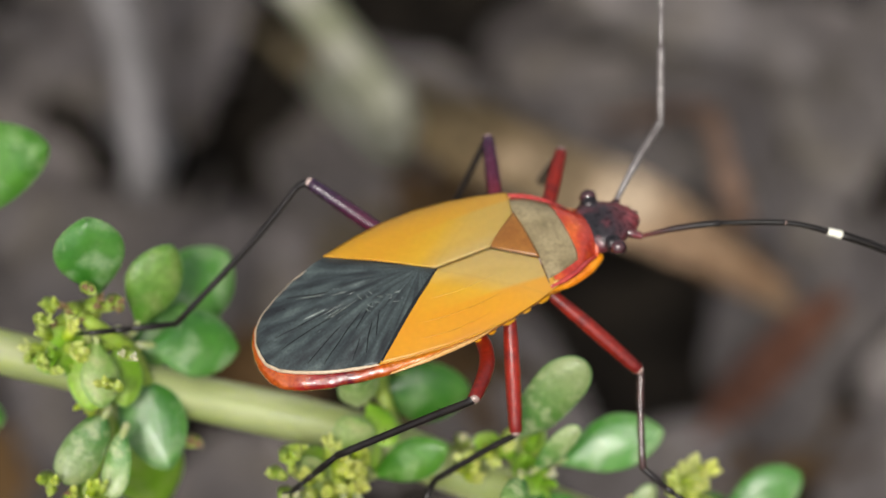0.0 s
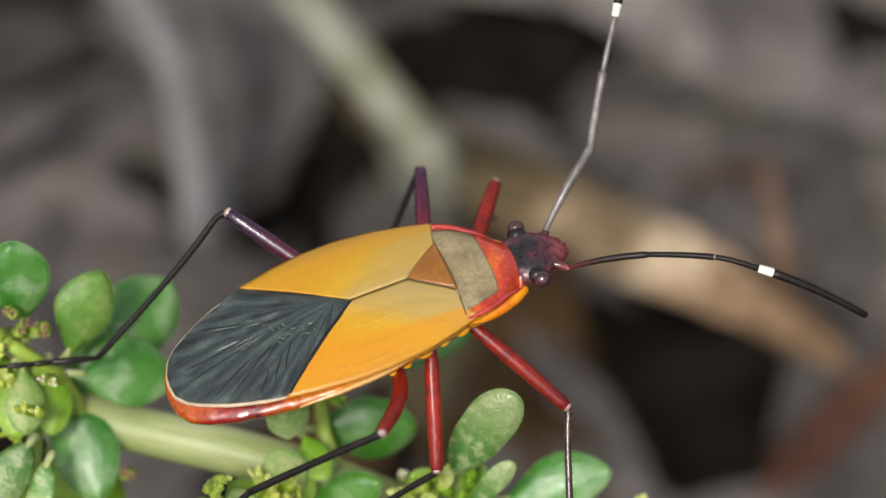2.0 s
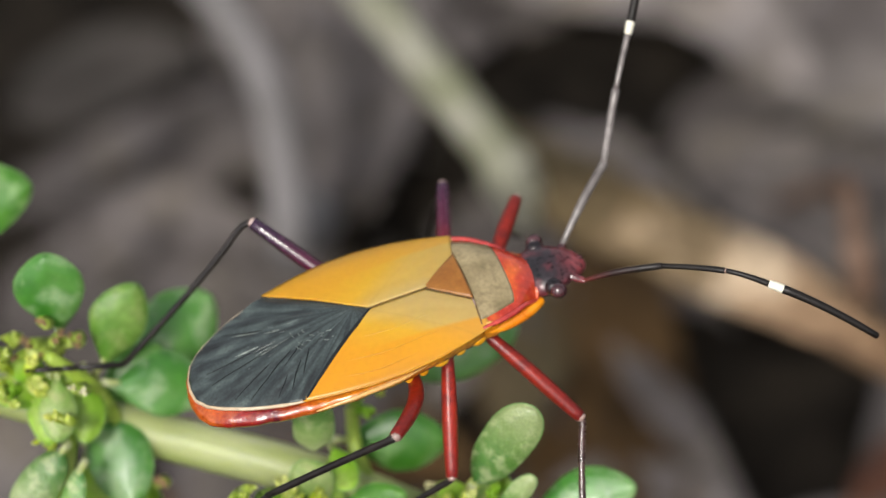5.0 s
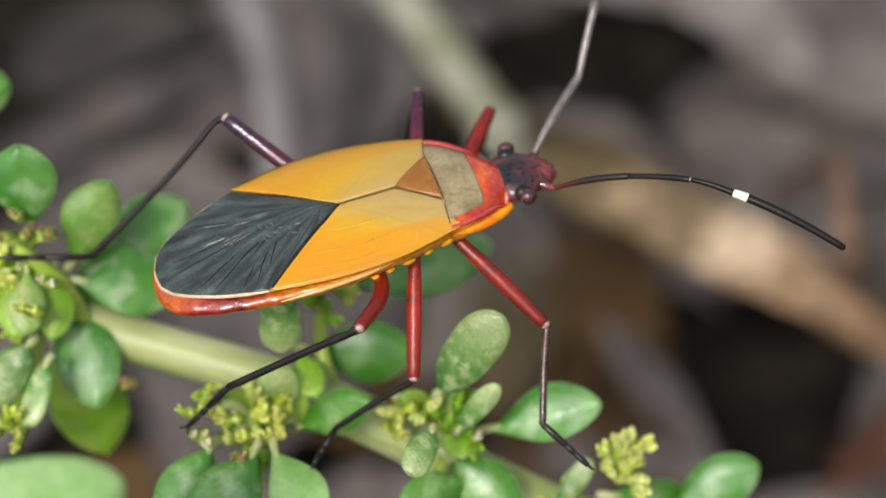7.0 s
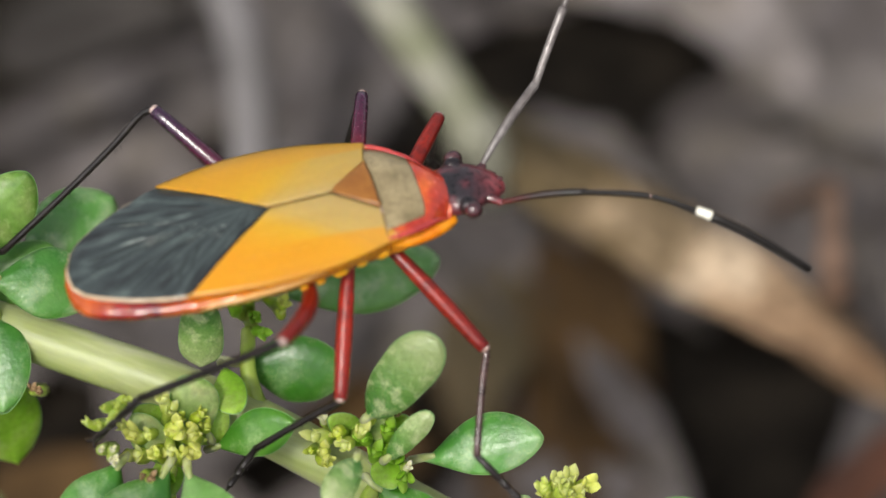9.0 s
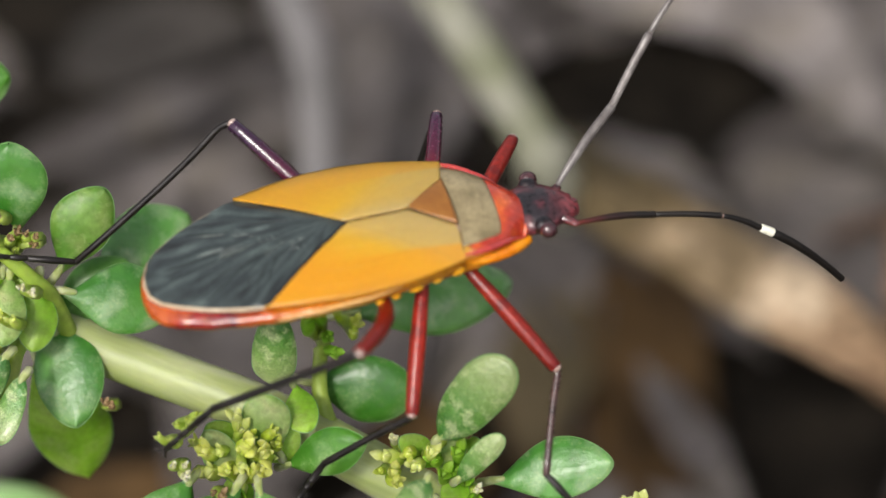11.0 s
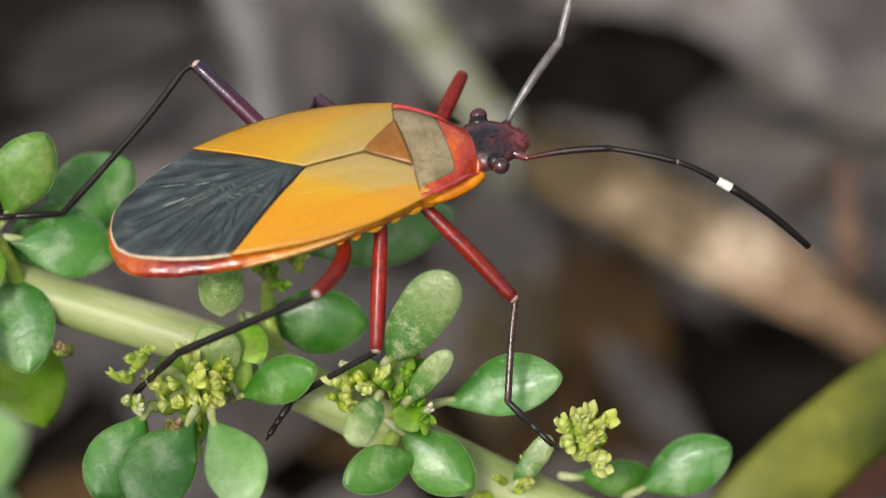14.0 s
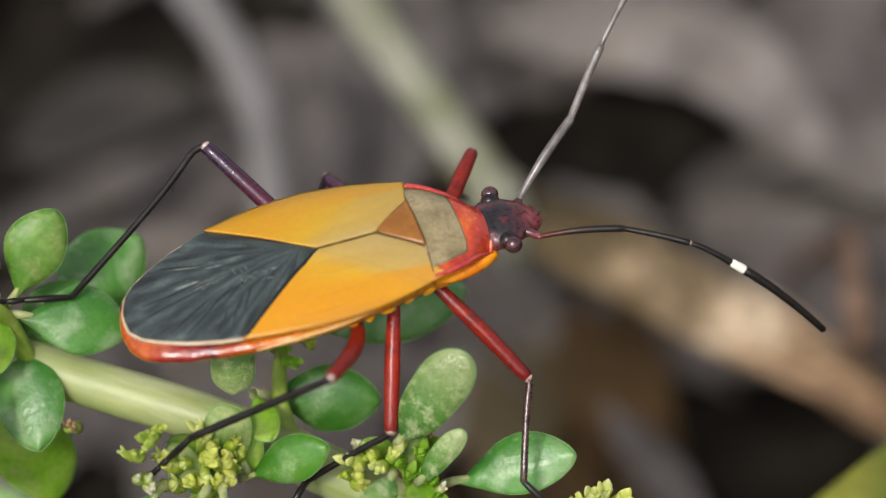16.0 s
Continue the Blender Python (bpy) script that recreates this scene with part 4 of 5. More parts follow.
flower_cluster(plant, (-13.12, 4.45, 58.56), (0.28, 0.30, 0.30), 3, (P_,), 9, 0.33, 0.5)
flower_cluster(plant, (-12.76, 4.41, 57.58), (0.71, 0.45, 0.45), 5, (Y, Y, P_,), 10, 0.46, 0.5)
flower_cluster(plant, (-13.61, 4.12, 57.51), (0.38, 0.18, 0.18), 3, (P_, P_,), 11, 0.33, 0.6)
flower_cluster(plant, (-13.38, 3.63, 57.34), (0.19, 0.21, 0.21), 2, (P_,), 12, 0.31, 0.6)
flower_cluster(plant, (-11.94, 2.18, 57.47), (0.25, 0.32, 0.32), 2, (P_, Y,), 13, 0.35, 0.5)
flower_cluster(plant, (-11.29, 2.55, 58.15), (0.19, 0.21, 0.21), 2, (M_BUD_CREAM,), 14, 0.29, 0.3)
flower_cluster(plant, (-12.67, 2.86, 56.12), (0.41, 0.21, 0.21), 3, (P_, Y,), 16, 0.31, 0.5)
flower_cluster(plant, (-14.60, 1.06, 55.89), (0.43, 0.27, 0.27), 3, (P_, Y,), 18, 0.35, 0.6)
flower_cluster(plant, (-14.99, 0.39, 55.51), (0.25, 0.24, 0.24), 2, (P_,), 19, 0.40, 0.4)
flower_cluster(plant, (-14.30, 0.29, 55.46), (0.40, 0.38, 0.38), 4, (B_, B_, M_BUD_CREAM,), 20, 0.22, 0.6)
flower_cluster(plant, (-13.43, 0.18, 55.16), (0.40, 0.44, 0.44), 4, (P_, Y, Y,), 21, 0.37, 0.6)
flower_cluster(plant, (-13.86, 0.70, 55.07), (0.78, 0.27, 0.27), 3, (Y,), 22, 0.40, 0.6)
flower_cluster(plant, (-6.88, -1.15, 54.18), (1.12, 0.56, 0.56), 13, (Y, Y, P_,), 23, 0.5, 0.6)
flower_cluster(plant, (-6.32, -1.30, 53.80), (0.62, 0.36, 0.36), 4, (Y, Y, M_LEAF_YELLOW,), 24, 0.55, 0.4)
flower_cluster(plant, (-6.92, -1.90, 53.73), (0.59, 0.35, 0.35), 3, (M_LEAF_YELLOW, Y,), 26, 0.55, 0.4)
flower_cluster(plant, (-8.02, -1.16, 55.73), (0.40, 0.26, 0.26), 4, (P_,), 27, 0.31, 0.6)
flower_cluster(plant, (-8.53, -1.43, 55.43), (0.21, 0.17, 0.17), 2, (P_,), 28, 0.31, 0.5)
flower_cluster(plant, (-8.46, -1.91, 54.97), (0.31, 0.26, 0.26), 3, (M_BUD_CREAM,), 29, 0.29, 0.5)
flower_cluster(plant, (-7.65, -2.66, 54.33), (0.15, 0.17, 0.17), 2, (B_,), 30, 0.22, 0.3)
flower_cluster(plant, (-2.08, -2.30, 53.48), (0.81, 0.38, 0.38), 6, (Y, P_, P_,), 31, 0.54, 0.6)
flower_cluster(plant, (-2.51, -1.29, 52.75), (0.22, 0.27, 0.27), 2, (M_BUD_CREAM,), 32, 0.40, 0.3)
flower_cluster(plant, (-1.33, -2.44, 53.14), (0.62, 0.36, 0.36), 4, (Y, Y, M_LEAF_YELLOW,), 33, 0.46, 0.5)
flower_cluster(plant, (-0.86, -2.43, 54.30), (0.25, 0.18, 0.18), 3, (B_,), 34, 0.24, 0.4)
flower_cluster(plant, (-2.97, -2.17, 52.98), (0.34, 0.21, 0.21), 3, (Y,), 35, 0.44, 0.4)
flower_cluster(plant, (-1.20, -2.75, 52.58), (0.63, 0.51, 0.51), 3, (M_LEAF_YELLOW,), 36, 0.61, 0.3)
flower_cluster(plant, (-0.96, -3.45, 52.90), (0.15, 0.12, 0.12), 1, (M_BUD_CREAM,), 37, 0.26, 0.3)
flower_cluster(plant, (3.06, -4.89, 51.65), (0.68, 0.48, 0.48), 9, (Y, P_, P_,), 38, 0.58, 0.5)
flower_cluster(plant, (3.20, -5.38, 51.32), (0.40, 0.38, 0.38), 3, (Y, P_,), 39, 0.56, 0.4)
flower_cluster(plant, (2.76, -5.02, 52.17), (0.43, 0.38, 0.38), 3, (P_, Y,), 40, 0.44, 0.6)
flower_cluster(plant, (0.95, -4.42, 49.93), (0.79, 0.33, 0.33), 5, (Y, Y, P_,), 41, 0.46, 0.6)
flower_cluster(plant, (-3.96, 2.02, 54.26), (0.64, 0.55, 0.55), 4, (Y, M_LEAF_YELLOW,), 42, 0.55, 0.5)
flower_cluster(plant, (-3.07, 2.42, 54.03), (0.49, 0.37, 0.37), 3, (Y,), 43, 0.46, 0.5)
flower_cluster(plant, (-10.05, 1.77, 53.73), (0.20, 0.16, 0.16), 2, (B_,), 44, 0.33, 0.3)
branch(plant, [(-11.7, 3.9, 55.3), (-12.2, 2.9, 55.6), (-12.6, 1.9, 55.5), (-13.8, 0.7, 55.1)], 0.26, 0.2)
branch(plant, [(-10.7, 3.6, 54.8), (-10.9, 3.7, 56.5), (-11.3, 3.8, 57.4), (-11.9, 4.2, 58.2)], 0.26, 0.2)
branch(plant, [(-11.4, 4.0, 57.0), (-12.4, 4.4, 57.3), (-13.4, 4.4, 57.2)], 0.26, 0.2)
branch(plant, [(-5.6, 0.2, 53.1), (-6.3, -0.6, 53.7), (-6.9, -1.0, 53.8)], 0.26, 0.2)
branch(plant, [(-6.8, -1.0, 53.5), (-7.1, -1.8, 53.3), (-7.3, -2.7, 53.0)], 0.26, 0.2)
branch(plant, [(-0.9, -2.6, 50.8), (-1.1, -2.5, 52.0), (-1.6, -2.3, 53.0)], 0.26, 0.2)
branch(plant, [(-4.2, -0.4, 52.6), (-4.3, 0.6, 53.5), (-4.0, 1.7, 54.1)], 0.26, 0.2)
branch(plant, [(3.9, -4.2, 48.3), (3.6, -3.9, 49.4), (3.4, -3.8, 50.1)], 0.26, 0.2)
branch(plant, [(-0.9, -2.5, 52.9), (-1.2, -2.1, 53.6), (-1.6, -2.3, 53.9)], 0.26, 0.2)
branch(plant, [(-1.0, -2.6, 52.1), (-1.9, -3.3, 52.0), (-2.6, -3.9, 51.7)], 0.26, 0.2)


# ---- the bug; its own space has x forward, y to its left, z up ----
BACK_Z = [(-8.4, -0.25), (-7.4, -0.02), (-6.5, 0.12), (-5.5, 0.27), (-4.2, 0.37), (-2.9, 0.42), (-1.3, 0.38), (0.0, 0.3), (0.8, 0.1), (1.7, -0.3)]
EDGE_Z = [(-8.4, -0.3), (-7.4, -0.18), (-6.5, -0.05), (-5.5, 0.1), (-4.2, 0.12), (-2.9, 0.1), (-1.3, 0.04), (0.0, 0.0), (0.8, -0.2), (1.7, -0.55)]
HALF = [(-8.3, 0.0), (-8.26, 0.4), (-8.1, 0.82), (-7.8, 1.15), (-7.3, 1.45), (-6.6, 1.75), (-5.9, 1.95), (-5.5, 2.02), (-4.6, 2.2), (-3.6, 2.32), (-2.6, 2.32), (-1.6, 2.2), (-0.7, 1.98), (0.0, 1.76), (0.3, 1.6)]


def back(x, y, lift=0.0):
    w = max(0.3, table(HALF, x))
    q = min(1.15, abs(y) / w)
    return Vector((x, y, table(BACK_Z, x) + (table(EDGE_Z, x) - table(BACK_Z, x)) * q ** 2.3 + lift))


def build_bug():
    bug = thing("bug", "orange and black true bug with red legs standing on the plant", "insect", (0, 0, 60))
    # abdomen under the wings
    secs = []
    for x, w, zm, up, dn in ((-8.47, 0.22, -0.72, 0.1, 0.12), (-8.38, 0.66, -0.68, 0.2, 0.25), (-8.14, 1.06, -0.61, 0.3, 0.36), (-7.66, 1.42, -0.54, 0.38, 0.5), (-6.9, 1.74, -0.44, 0.34, 0.64),
                             (-5.6, 2.08, -0.32, 0.33, 0.84), (-4.2, 2.24, -0.2, 0.22, 1.05), (-2.8, 2.22, -0.18, 0.22, 1.1), (-1.4, 1.95, -0.22, 0.25, 1.2), (-0.2, 1.6, -0.35, 0.3, 1.3)):
        secs.append((x, w, zm, up, dn))
    fine = []
    for i in range(91):
        x = -8.47 + 8.27 * (i / 90) ** 1.15
        q = [table([(r[0], r[k]) for r in secs], x) for k in range(1, 5)]
        ridge = 0.035 * abs(math.sin(math.pi * (x + 8.5) / 0.95)) ** 0.6 * min(1.0, (-0.5 - x) / 3) if x < -0.5 else 0.0
        uneven = 0.035 * noise.noise(Vector((x * 2.3, 4.0, 0)))
        fine.append((x, q[0] + ridge * 1.1 + uneven, q[1] + uneven * 0.6, q[2], q[3] + ridge - uneven))
    part("abdomen", loft(bmesh.new(), fine, 44), M_ABDOMEN, bug, "glossy red abdomen with an orange side")
    # gloss along each side, painted as a thin pale strip
    for side in (1, -1):
        pts = [Vector((x, side * (table([(-5.6, 2.14), (-4.2, 2.26), (-2.8, 2.24), (-1.4, 1.97)], x) + 0.01), table([(-5.6, -0.34), (-4.2, -0.22), (-2.8, -0.2), (-1.4, -0.24)], x))) for x in (-5.3 + 0.22 * i for i in range(16))]
        part("side_rim", tube(bmesh.new(), pts, [0.02 + 0.055 * math.sin(math.pi * i / 15) for i in range(16)], 8), M_SIDE_GLOSS, bug, "gloss of the abdomen side painted as a pale strip")
    # thorax under the shield
    secs = ((-0.6, 1.5, -0.45, 0.4, 1.25), (0.2, 1.52, -0.45, 0.4, 1.2), (0.9, 1.2, -0.58, 0.4, 1.0), (1.35, 0.95, -0.74, 0.3, 0.75), (1.65, 0.7, -0.85, 0.2, 0.5))
    part("thorax", loft(bmesh.new(), secs, 28), M_PLEURA, bug, "orange side plates under the shield")
    for side in (1, -1):
        pts = curve_points([(-0.1, 1.4 * side, -0.58), (0.4, 1.37 * side, -0.66), (0.95, 1.2 * side, -0.75), (1.4, 1.0 * side, -0.84), (1.72, 0.82 * side, -0.9)], 12)
        part("neck_plate", tube(bmesh.new(), pts, [0.08 + 0.12 * math.sin(math.pi * min(1, 0.08 + 0.8 * i / 12)) for i in range(13)], 12), M_PLEURA, bug, "bright orange plate under the shield")
    for x, y, s in ((-0.42, 1.58, 0.26), (-1.0, 1.7, 0.2), (-1.6, 1.82, 0.26), (-2.15, 1.94, 0.16), (-2.6, 2.0, 0.14)):
        for side in (1, -1):
            part("side_plate", ellipsoid(bmesh.new(), (x, side * (y - 0.1), -0.7), (s, 0.12 + 0.2 * s, 0.12 + 0.24 * s), 0.06, 14, 8), M_SIDE_PLATE, bug, "rounded yellow-orange plate")
    # fore wings
    for side in (1, -1):
        def inner(u):
            if u < 0.42:
                return Vector((-0.2 - 1.07 * u / 0.42, side * (0.86 * (1 - u / 0.42) + 0.004), 0))
            return Vector((-1.27 - 1.67 * (u - 0.42) / 0.58, side * 0.004, 0))

        def corium(u, v):
            x = 0.02 - 5.57 * u
            a = Vector((x, table(HALF, x) * side, 0))
            s = inner(u)
            p = s + (a - s) * v
            bulge = 0.04 * math.sin(math.pi * v) * math.sin(math.pi * min(1, u * 1.1))
            fold = -0.016 * math.exp(-((v - 0.3 + 0.1 * u) * 16) ** 2) * min(1, u * 4)
            return back(p.x, p.y, bulge + fold)

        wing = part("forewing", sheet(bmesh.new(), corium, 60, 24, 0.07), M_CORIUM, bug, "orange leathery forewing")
        for row, a0, a1 in ((0.36, 0.3, 0.93), (0.62, 0.2, 0.95), (0.8, 0.35, 0.9)):
            pts = [corium(a0 + (a1 - a0) * i / 16, row + 0.05 * math.sin(3 * i / 16)) + Vector((0, 0, -0.008)) for i in range(17)]
            part("wing_vein", tube(bmesh.new(), pts, [0.006 + 0.014 * math.sin(math.pi * i / 16) for i in range(17)], 6), M_CORIUM, wing)
        pts = [back(0.0 - 5.5 * u / 24, table(HALF, -5.5 * u / 24) * side * 0.995, -0.02) for u in range(25)]
        part("wing_edge", tube(bmesh.new(), pts, [0.03] * 25, 8), M_CORIUM, wing)
    # dark tips of the wings
    YMAX = 2.0
    # the film on top lies askew, so that its near side is the narrower one
    NEAR_HALF = [(-8.3, 0.0), (-8.24, 0.36), (-8.02, 0.7), (-7.72, 0.95), (-7.3, 1.21), (-6.98, 1.39), (-6.5, 1.61), (-6.05, 1.79), (-5.5, 1.97)]

    def end_x(y):
        lo, hi = -8.3, -5.5
        for _ in range(24):
            mid = (lo + hi) / 2
            if table(NEAR_HALF if y < 0 else HALF, mid) < abs(y):
                lo = mid
            else:
                hi = mid
        return (lo + hi) / 2

    def membrane(u, v):
        y = YMAX * math.sin((2 * v - 1) * math.pi / 2)
        x0 = -2.8 - 2.6 * (abs(y) / YMAX) ** 0.95
        x1 = end_x(y)
        x = x0 + (x1 - x0) * u
        fold = 0.02 * math.exp(-((y - 0.35 + 0.12 * (x + 3)) * 6) ** 2)
        dx, dy = -3.75 - x, y - 0.25
        fan, far = math.atan2(dy, max(0.05, dx)), math.hypot(dx, dy)
        ripple = math.sin(fan * 21 + 1.3 * noise.noise(Vector((x * 0.8, y * 0.8, 2))))
        amount = 0.022 * min(1, max(0.0, far - 0.35) / 0.9) * min(1.0, (1 - u) * 6) * min(1.0, u * 5)
        return back(x, y, -0.035 - 0.03 * max(0.0, 1 - u * 12) + fold + ripple * amount)

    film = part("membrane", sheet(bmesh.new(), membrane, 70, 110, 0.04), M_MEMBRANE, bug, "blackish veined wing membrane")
    rng = random.Random(3)
    hub = Vector((-4.25, 0.3))

    def ray_end(turn):
        """Where the line from the hub, turned from straight back towards the near side, meets the film's border."""
        way, far = Vector((-math.cos(turn), -math.sin(turn))), 0.3
        while far < 4.5:
            p = hub + way * far
            if abs(p.y) > 1.9 or p.x < end_x(p.y) or p.x > -2.8 - 1.3 * abs(p.y) and far > 1.2:
                break
            far += 0.03
        return way, far

    # dark veins that fan out from the hub, and on the far half folds between them, pale to paint their glint
    for k in range(13):
        turn = -0.5 + 1.55 * k / 12
        way, far = ray_end(turn)
        first = rng.uniform(0.28, 0.45)
        pts = []
        for i in range(13):
            u = first + (0.93 - first) * i / 12
            bow = 0.22 * math.sin(math.pi * u) * (0.35 - turn)
            p = hub + way * far * u + Vector((-way.y, way.x)) * (bow + 0.03 * noise.noise(Vector((u * 5, k * 3.1, 0))))
            pts.append(back(p.x, p.y, -0.012 + 0.01 * math.sin(math.pi * i / 12)))
        part("vein", tube(bmesh.new(), pts, [0.006 + (0.008 + 0.008 * rng.random()) * math.sin(math.pi * min(1, 0.1 + 0.8 * i / 12)) for i in range(13)], 6), M_VEIN_DARK, film)
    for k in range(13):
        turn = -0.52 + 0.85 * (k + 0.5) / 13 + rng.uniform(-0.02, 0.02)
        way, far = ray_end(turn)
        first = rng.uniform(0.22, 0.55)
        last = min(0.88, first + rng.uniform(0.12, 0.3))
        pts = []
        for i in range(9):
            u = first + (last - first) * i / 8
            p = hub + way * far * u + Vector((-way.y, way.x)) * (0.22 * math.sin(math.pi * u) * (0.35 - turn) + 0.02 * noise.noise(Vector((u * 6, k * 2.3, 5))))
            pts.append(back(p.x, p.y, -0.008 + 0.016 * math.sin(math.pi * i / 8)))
        part("fold", tube(bmesh.new(), pts, [0.003 + (0.014 + 0.014 * rng.random()) * math.sin(math.pi * i / 8) for i in range(9)], 6, 0.6), M_FOLD_GLINT, film, "fold with its glint put into the pale colour")
    # short crosswise wrinkles that curve round the hub, pale to paint their glint
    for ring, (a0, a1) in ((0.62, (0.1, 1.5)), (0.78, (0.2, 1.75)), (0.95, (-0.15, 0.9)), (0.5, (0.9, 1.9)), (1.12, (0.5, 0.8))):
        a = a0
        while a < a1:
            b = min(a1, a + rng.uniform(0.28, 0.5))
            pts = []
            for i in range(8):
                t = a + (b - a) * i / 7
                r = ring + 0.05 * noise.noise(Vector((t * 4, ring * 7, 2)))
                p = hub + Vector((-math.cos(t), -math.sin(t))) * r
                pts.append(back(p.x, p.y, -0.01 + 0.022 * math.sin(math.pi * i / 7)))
            part("wrinkle", tube(bmesh.new(), pts, [0.005 + (0.009 + 0.008 * rng.random()) * math.sin(math.pi * i / 7) for i in range(8)], 6), M_FOLD_GLINT, film)
            a = b + rng.uniform(0.04, 0.2)
    # dark border along the leathery part
    for side in (1, -1):
        pts = [back(-2.86 - 2.6 * (0.98 * i / 20) ** 0.95, side * 1.96 * i / 20, -0.012) for i in range(21)]
        part("border", tube(bmesh.new(), pts, [0.05 + 0.03 * math.sin(math.pi * i / 20) for i in range(21)], 8, 0.35), M_VEIN_DARK, film, "blackish brown border of the film")
    rim = []
    for i in range(61):
        y = YMAX * math.sin((i / 30 - 1) * math.pi / 2)
        rim.append(back(end_x(y) - 0.02, y * 1.005, -0.07))
    part("rim", tube(bmesh.new(), rim, [0.012 + 0.046 * min(1.0, min(i, 60 - i) / 9) for i in range(61)], 8), M_RIM, film, "thin cream border")
    # shield behind the head
    def shield(u, v):
        s = 2 * v - 1
        x = -0.12 + 1.95 * u - 0.1 * s * s * (1 - u) - 0.25 * s * s * u
        w = 1.78 - 0.5 * u - 0.36 * u ** 2.2 + 0.04 * math.sin(u * 5)
        z = 0.3 - 0.05 * u - 0.62 * u ** 1.9 - (0.3 + 0.1 * u) * abs(s) ** 2.6 + 0.05 * math.sin(math.pi * min(1, max(0, (u - 0.55) / 0.4)))
        return Vector((x, w * s, z))

    pron = part("pronotum", sheet(bmesh.new(), shield, 22, 26, 0.12), M_RED, bug, "glossy red shield with an olive disc")

    def disc(u, v):
        # wide behind, narrower in front, with a red margin left on each side
        h = 0.57 * u
        s = (2 * v - 1) * (1.53 - 0.4 * u ** 1.2) / (1.78 - 0.5 * h - 0.36 * h ** 2.2)
        h += 0.05 * u * (2 * v - 1) ** 2 - 0.04 * u * abs(2 * v - 1) ** 8
        p = shield(h, 0.5 + s / 2)
        return p + Vector((0, 0, 0.012))

    part("disc", sheet(bmesh.new(), disc, 16, 22, 0.04), M_DISC, pron, "olive beige disc with a fine dark rim")
    pts = [shield(0.0, 0.04 + 0.92 * i / 20) + Vector((-0.02, 0, -0.0)) for i in range(21)]
    part("seam", tube(bmesh.new(), pts, [0.03] * 21, 6), M_SEAM, pron)
    for side in (1, -1):
        # pale knobs and edge pieces added to paint highlights on the shield
        part("shoulder", ellipsoid(bmesh.new(), (-0.1, 1.62 * side, -0.04), (0.2, 0.13, 0.1), 0.15, 12, 8), M_SIDE_GLOSS, pron, "pale knob added to paint a highlight on the shoulder")
        part("glint_edge", tube(bmesh.new(), [shield(0.0, 0.5 + side * q) + Vector((-0.03, 0, 0.012)) for q in (0.2, 0.24, 0.28, 0.31)], [0.012, 0.028, 0.024, 0.012], 6), M_JOINT_GLINT, pron, "glint painted along the rear edge of the shield")
    for side in (0, 1):
        pts = [shield(i / 16, side * 0.985 + 0.0075) + Vector((0, 0, 0.0)) for i in range(17)]
        part("shield_edge", tube(bmesh.new(), pts, [0.05 + 0.035 * math.sin(math.pi * i / 16) for i in range(17)], 10), M_RED_EDGE, pron, "raised glossy pinkish red edge")
    pts = [shield(1.0, i / 16) for i in range(17)]
    part("collar", tube(bmesh.new(), pts, [0.065] * 17, 10), M_RED, pron, "raised red collar")
    # scutellum
    def scut(u, v):
        x = -0.16 - 1.1 * u
        y = (2 * v - 1) * 0.86 * (1 - u) ** 0.92
        return back(x, y, 0.035 + 0.03 * (1 - (2 * v - 1) ** 2) * (1 - u))

    sc = part("scutellum", sheet(bmesh.new(), scut, 16, 14, 0.06), M_SCUTELLUM, bug, "orange-brown triangular plate with dark edges")
    for side in (0, 1):
        pts = [scut(i / 14, side) + Vector((0, 0, 0.0)) for i in range(15)]
        part("seam", tube(bmesh.new(), pts, [0.018] * 15, 6), M_SEAM, sc)
    pts = [back(-1.26 - 1.7 * i / 12, 0.015 * math.sin(i), 0.03) for i in range(13)]
    part("seam", tube(bmesh.new(), pts, [0.011] * 13, 6), M_SEAM, sc)
    # head
    secs = ((1.55, 0.72, -0.72, 0.36, 0.4), (1.8, 0.86, -0.66, 0.36, 0.45), (2.15, 0.88, -0.64, 0.36, 0.48), (2.5, 0.74, -0.68, 0.36, 0.45), (2.85, 0.56, -0.76, 0.34, 0.4), (3.1, 0.4, -0.86, 0.27, 0.32), (3.28, 0.22, -0.95, 0.16, 0.2), (3.34, 0.08, -0.98, 0.06, 0.08))
    head = part("head", loft(bmesh.new(), secs, 28), M_HEAD, bug, "dark head with a red snout")
    for side in (1, -1):
        part("eye", ellipsoid(bmesh.new(), (2.22, 0.99 * side, -0.56), (0.245, 0.225, 0.235), 0, 20, 14), M_EYE, head, "round dark red eye")
        part("eye_stalk", ellipsoid(bmesh.new(), (2.15, 0.76 * side, -0.6), (0.28, 0.26, 0.26), 0, 14, 10), M_HEAD, head)
        root = (2.95, 0.56, -0.64) if side > 0 else (3.02, -0.76, -0.78)
        part("antenna_socket", tube(bmesh.new(), [(2.6, 0.44 * side, -0.76), (2.78, 0.54 * side, -0.74), root], [0.16, 0.14, 0.1], 12), M_SNOUT, head)
        part("cheek", ellipsoid(bmesh.new(), (2.86, 0.26 * side, -0.75), (0.34, 0.12, 0.12), 0, 14, 10), M_SNOUT, head)
    part("snout", ellipsoid(bmesh.new(), (3.02, 0, -0.72), (0.3, 0.11, 0.11), 0, 12, 8), M_SNOUT, head, "small red snout plate")
    part("beak", tube(bmesh.new(), [(3.2, 0, -1.0), (3.0, 0, -1.3), (1.8, 0, -1.5), (0.4, 0, -1.7)], [0.12, 0.11, 0.09, 0.05], 10), M_TIBIA, head)
    return bug


bug = build_bug()


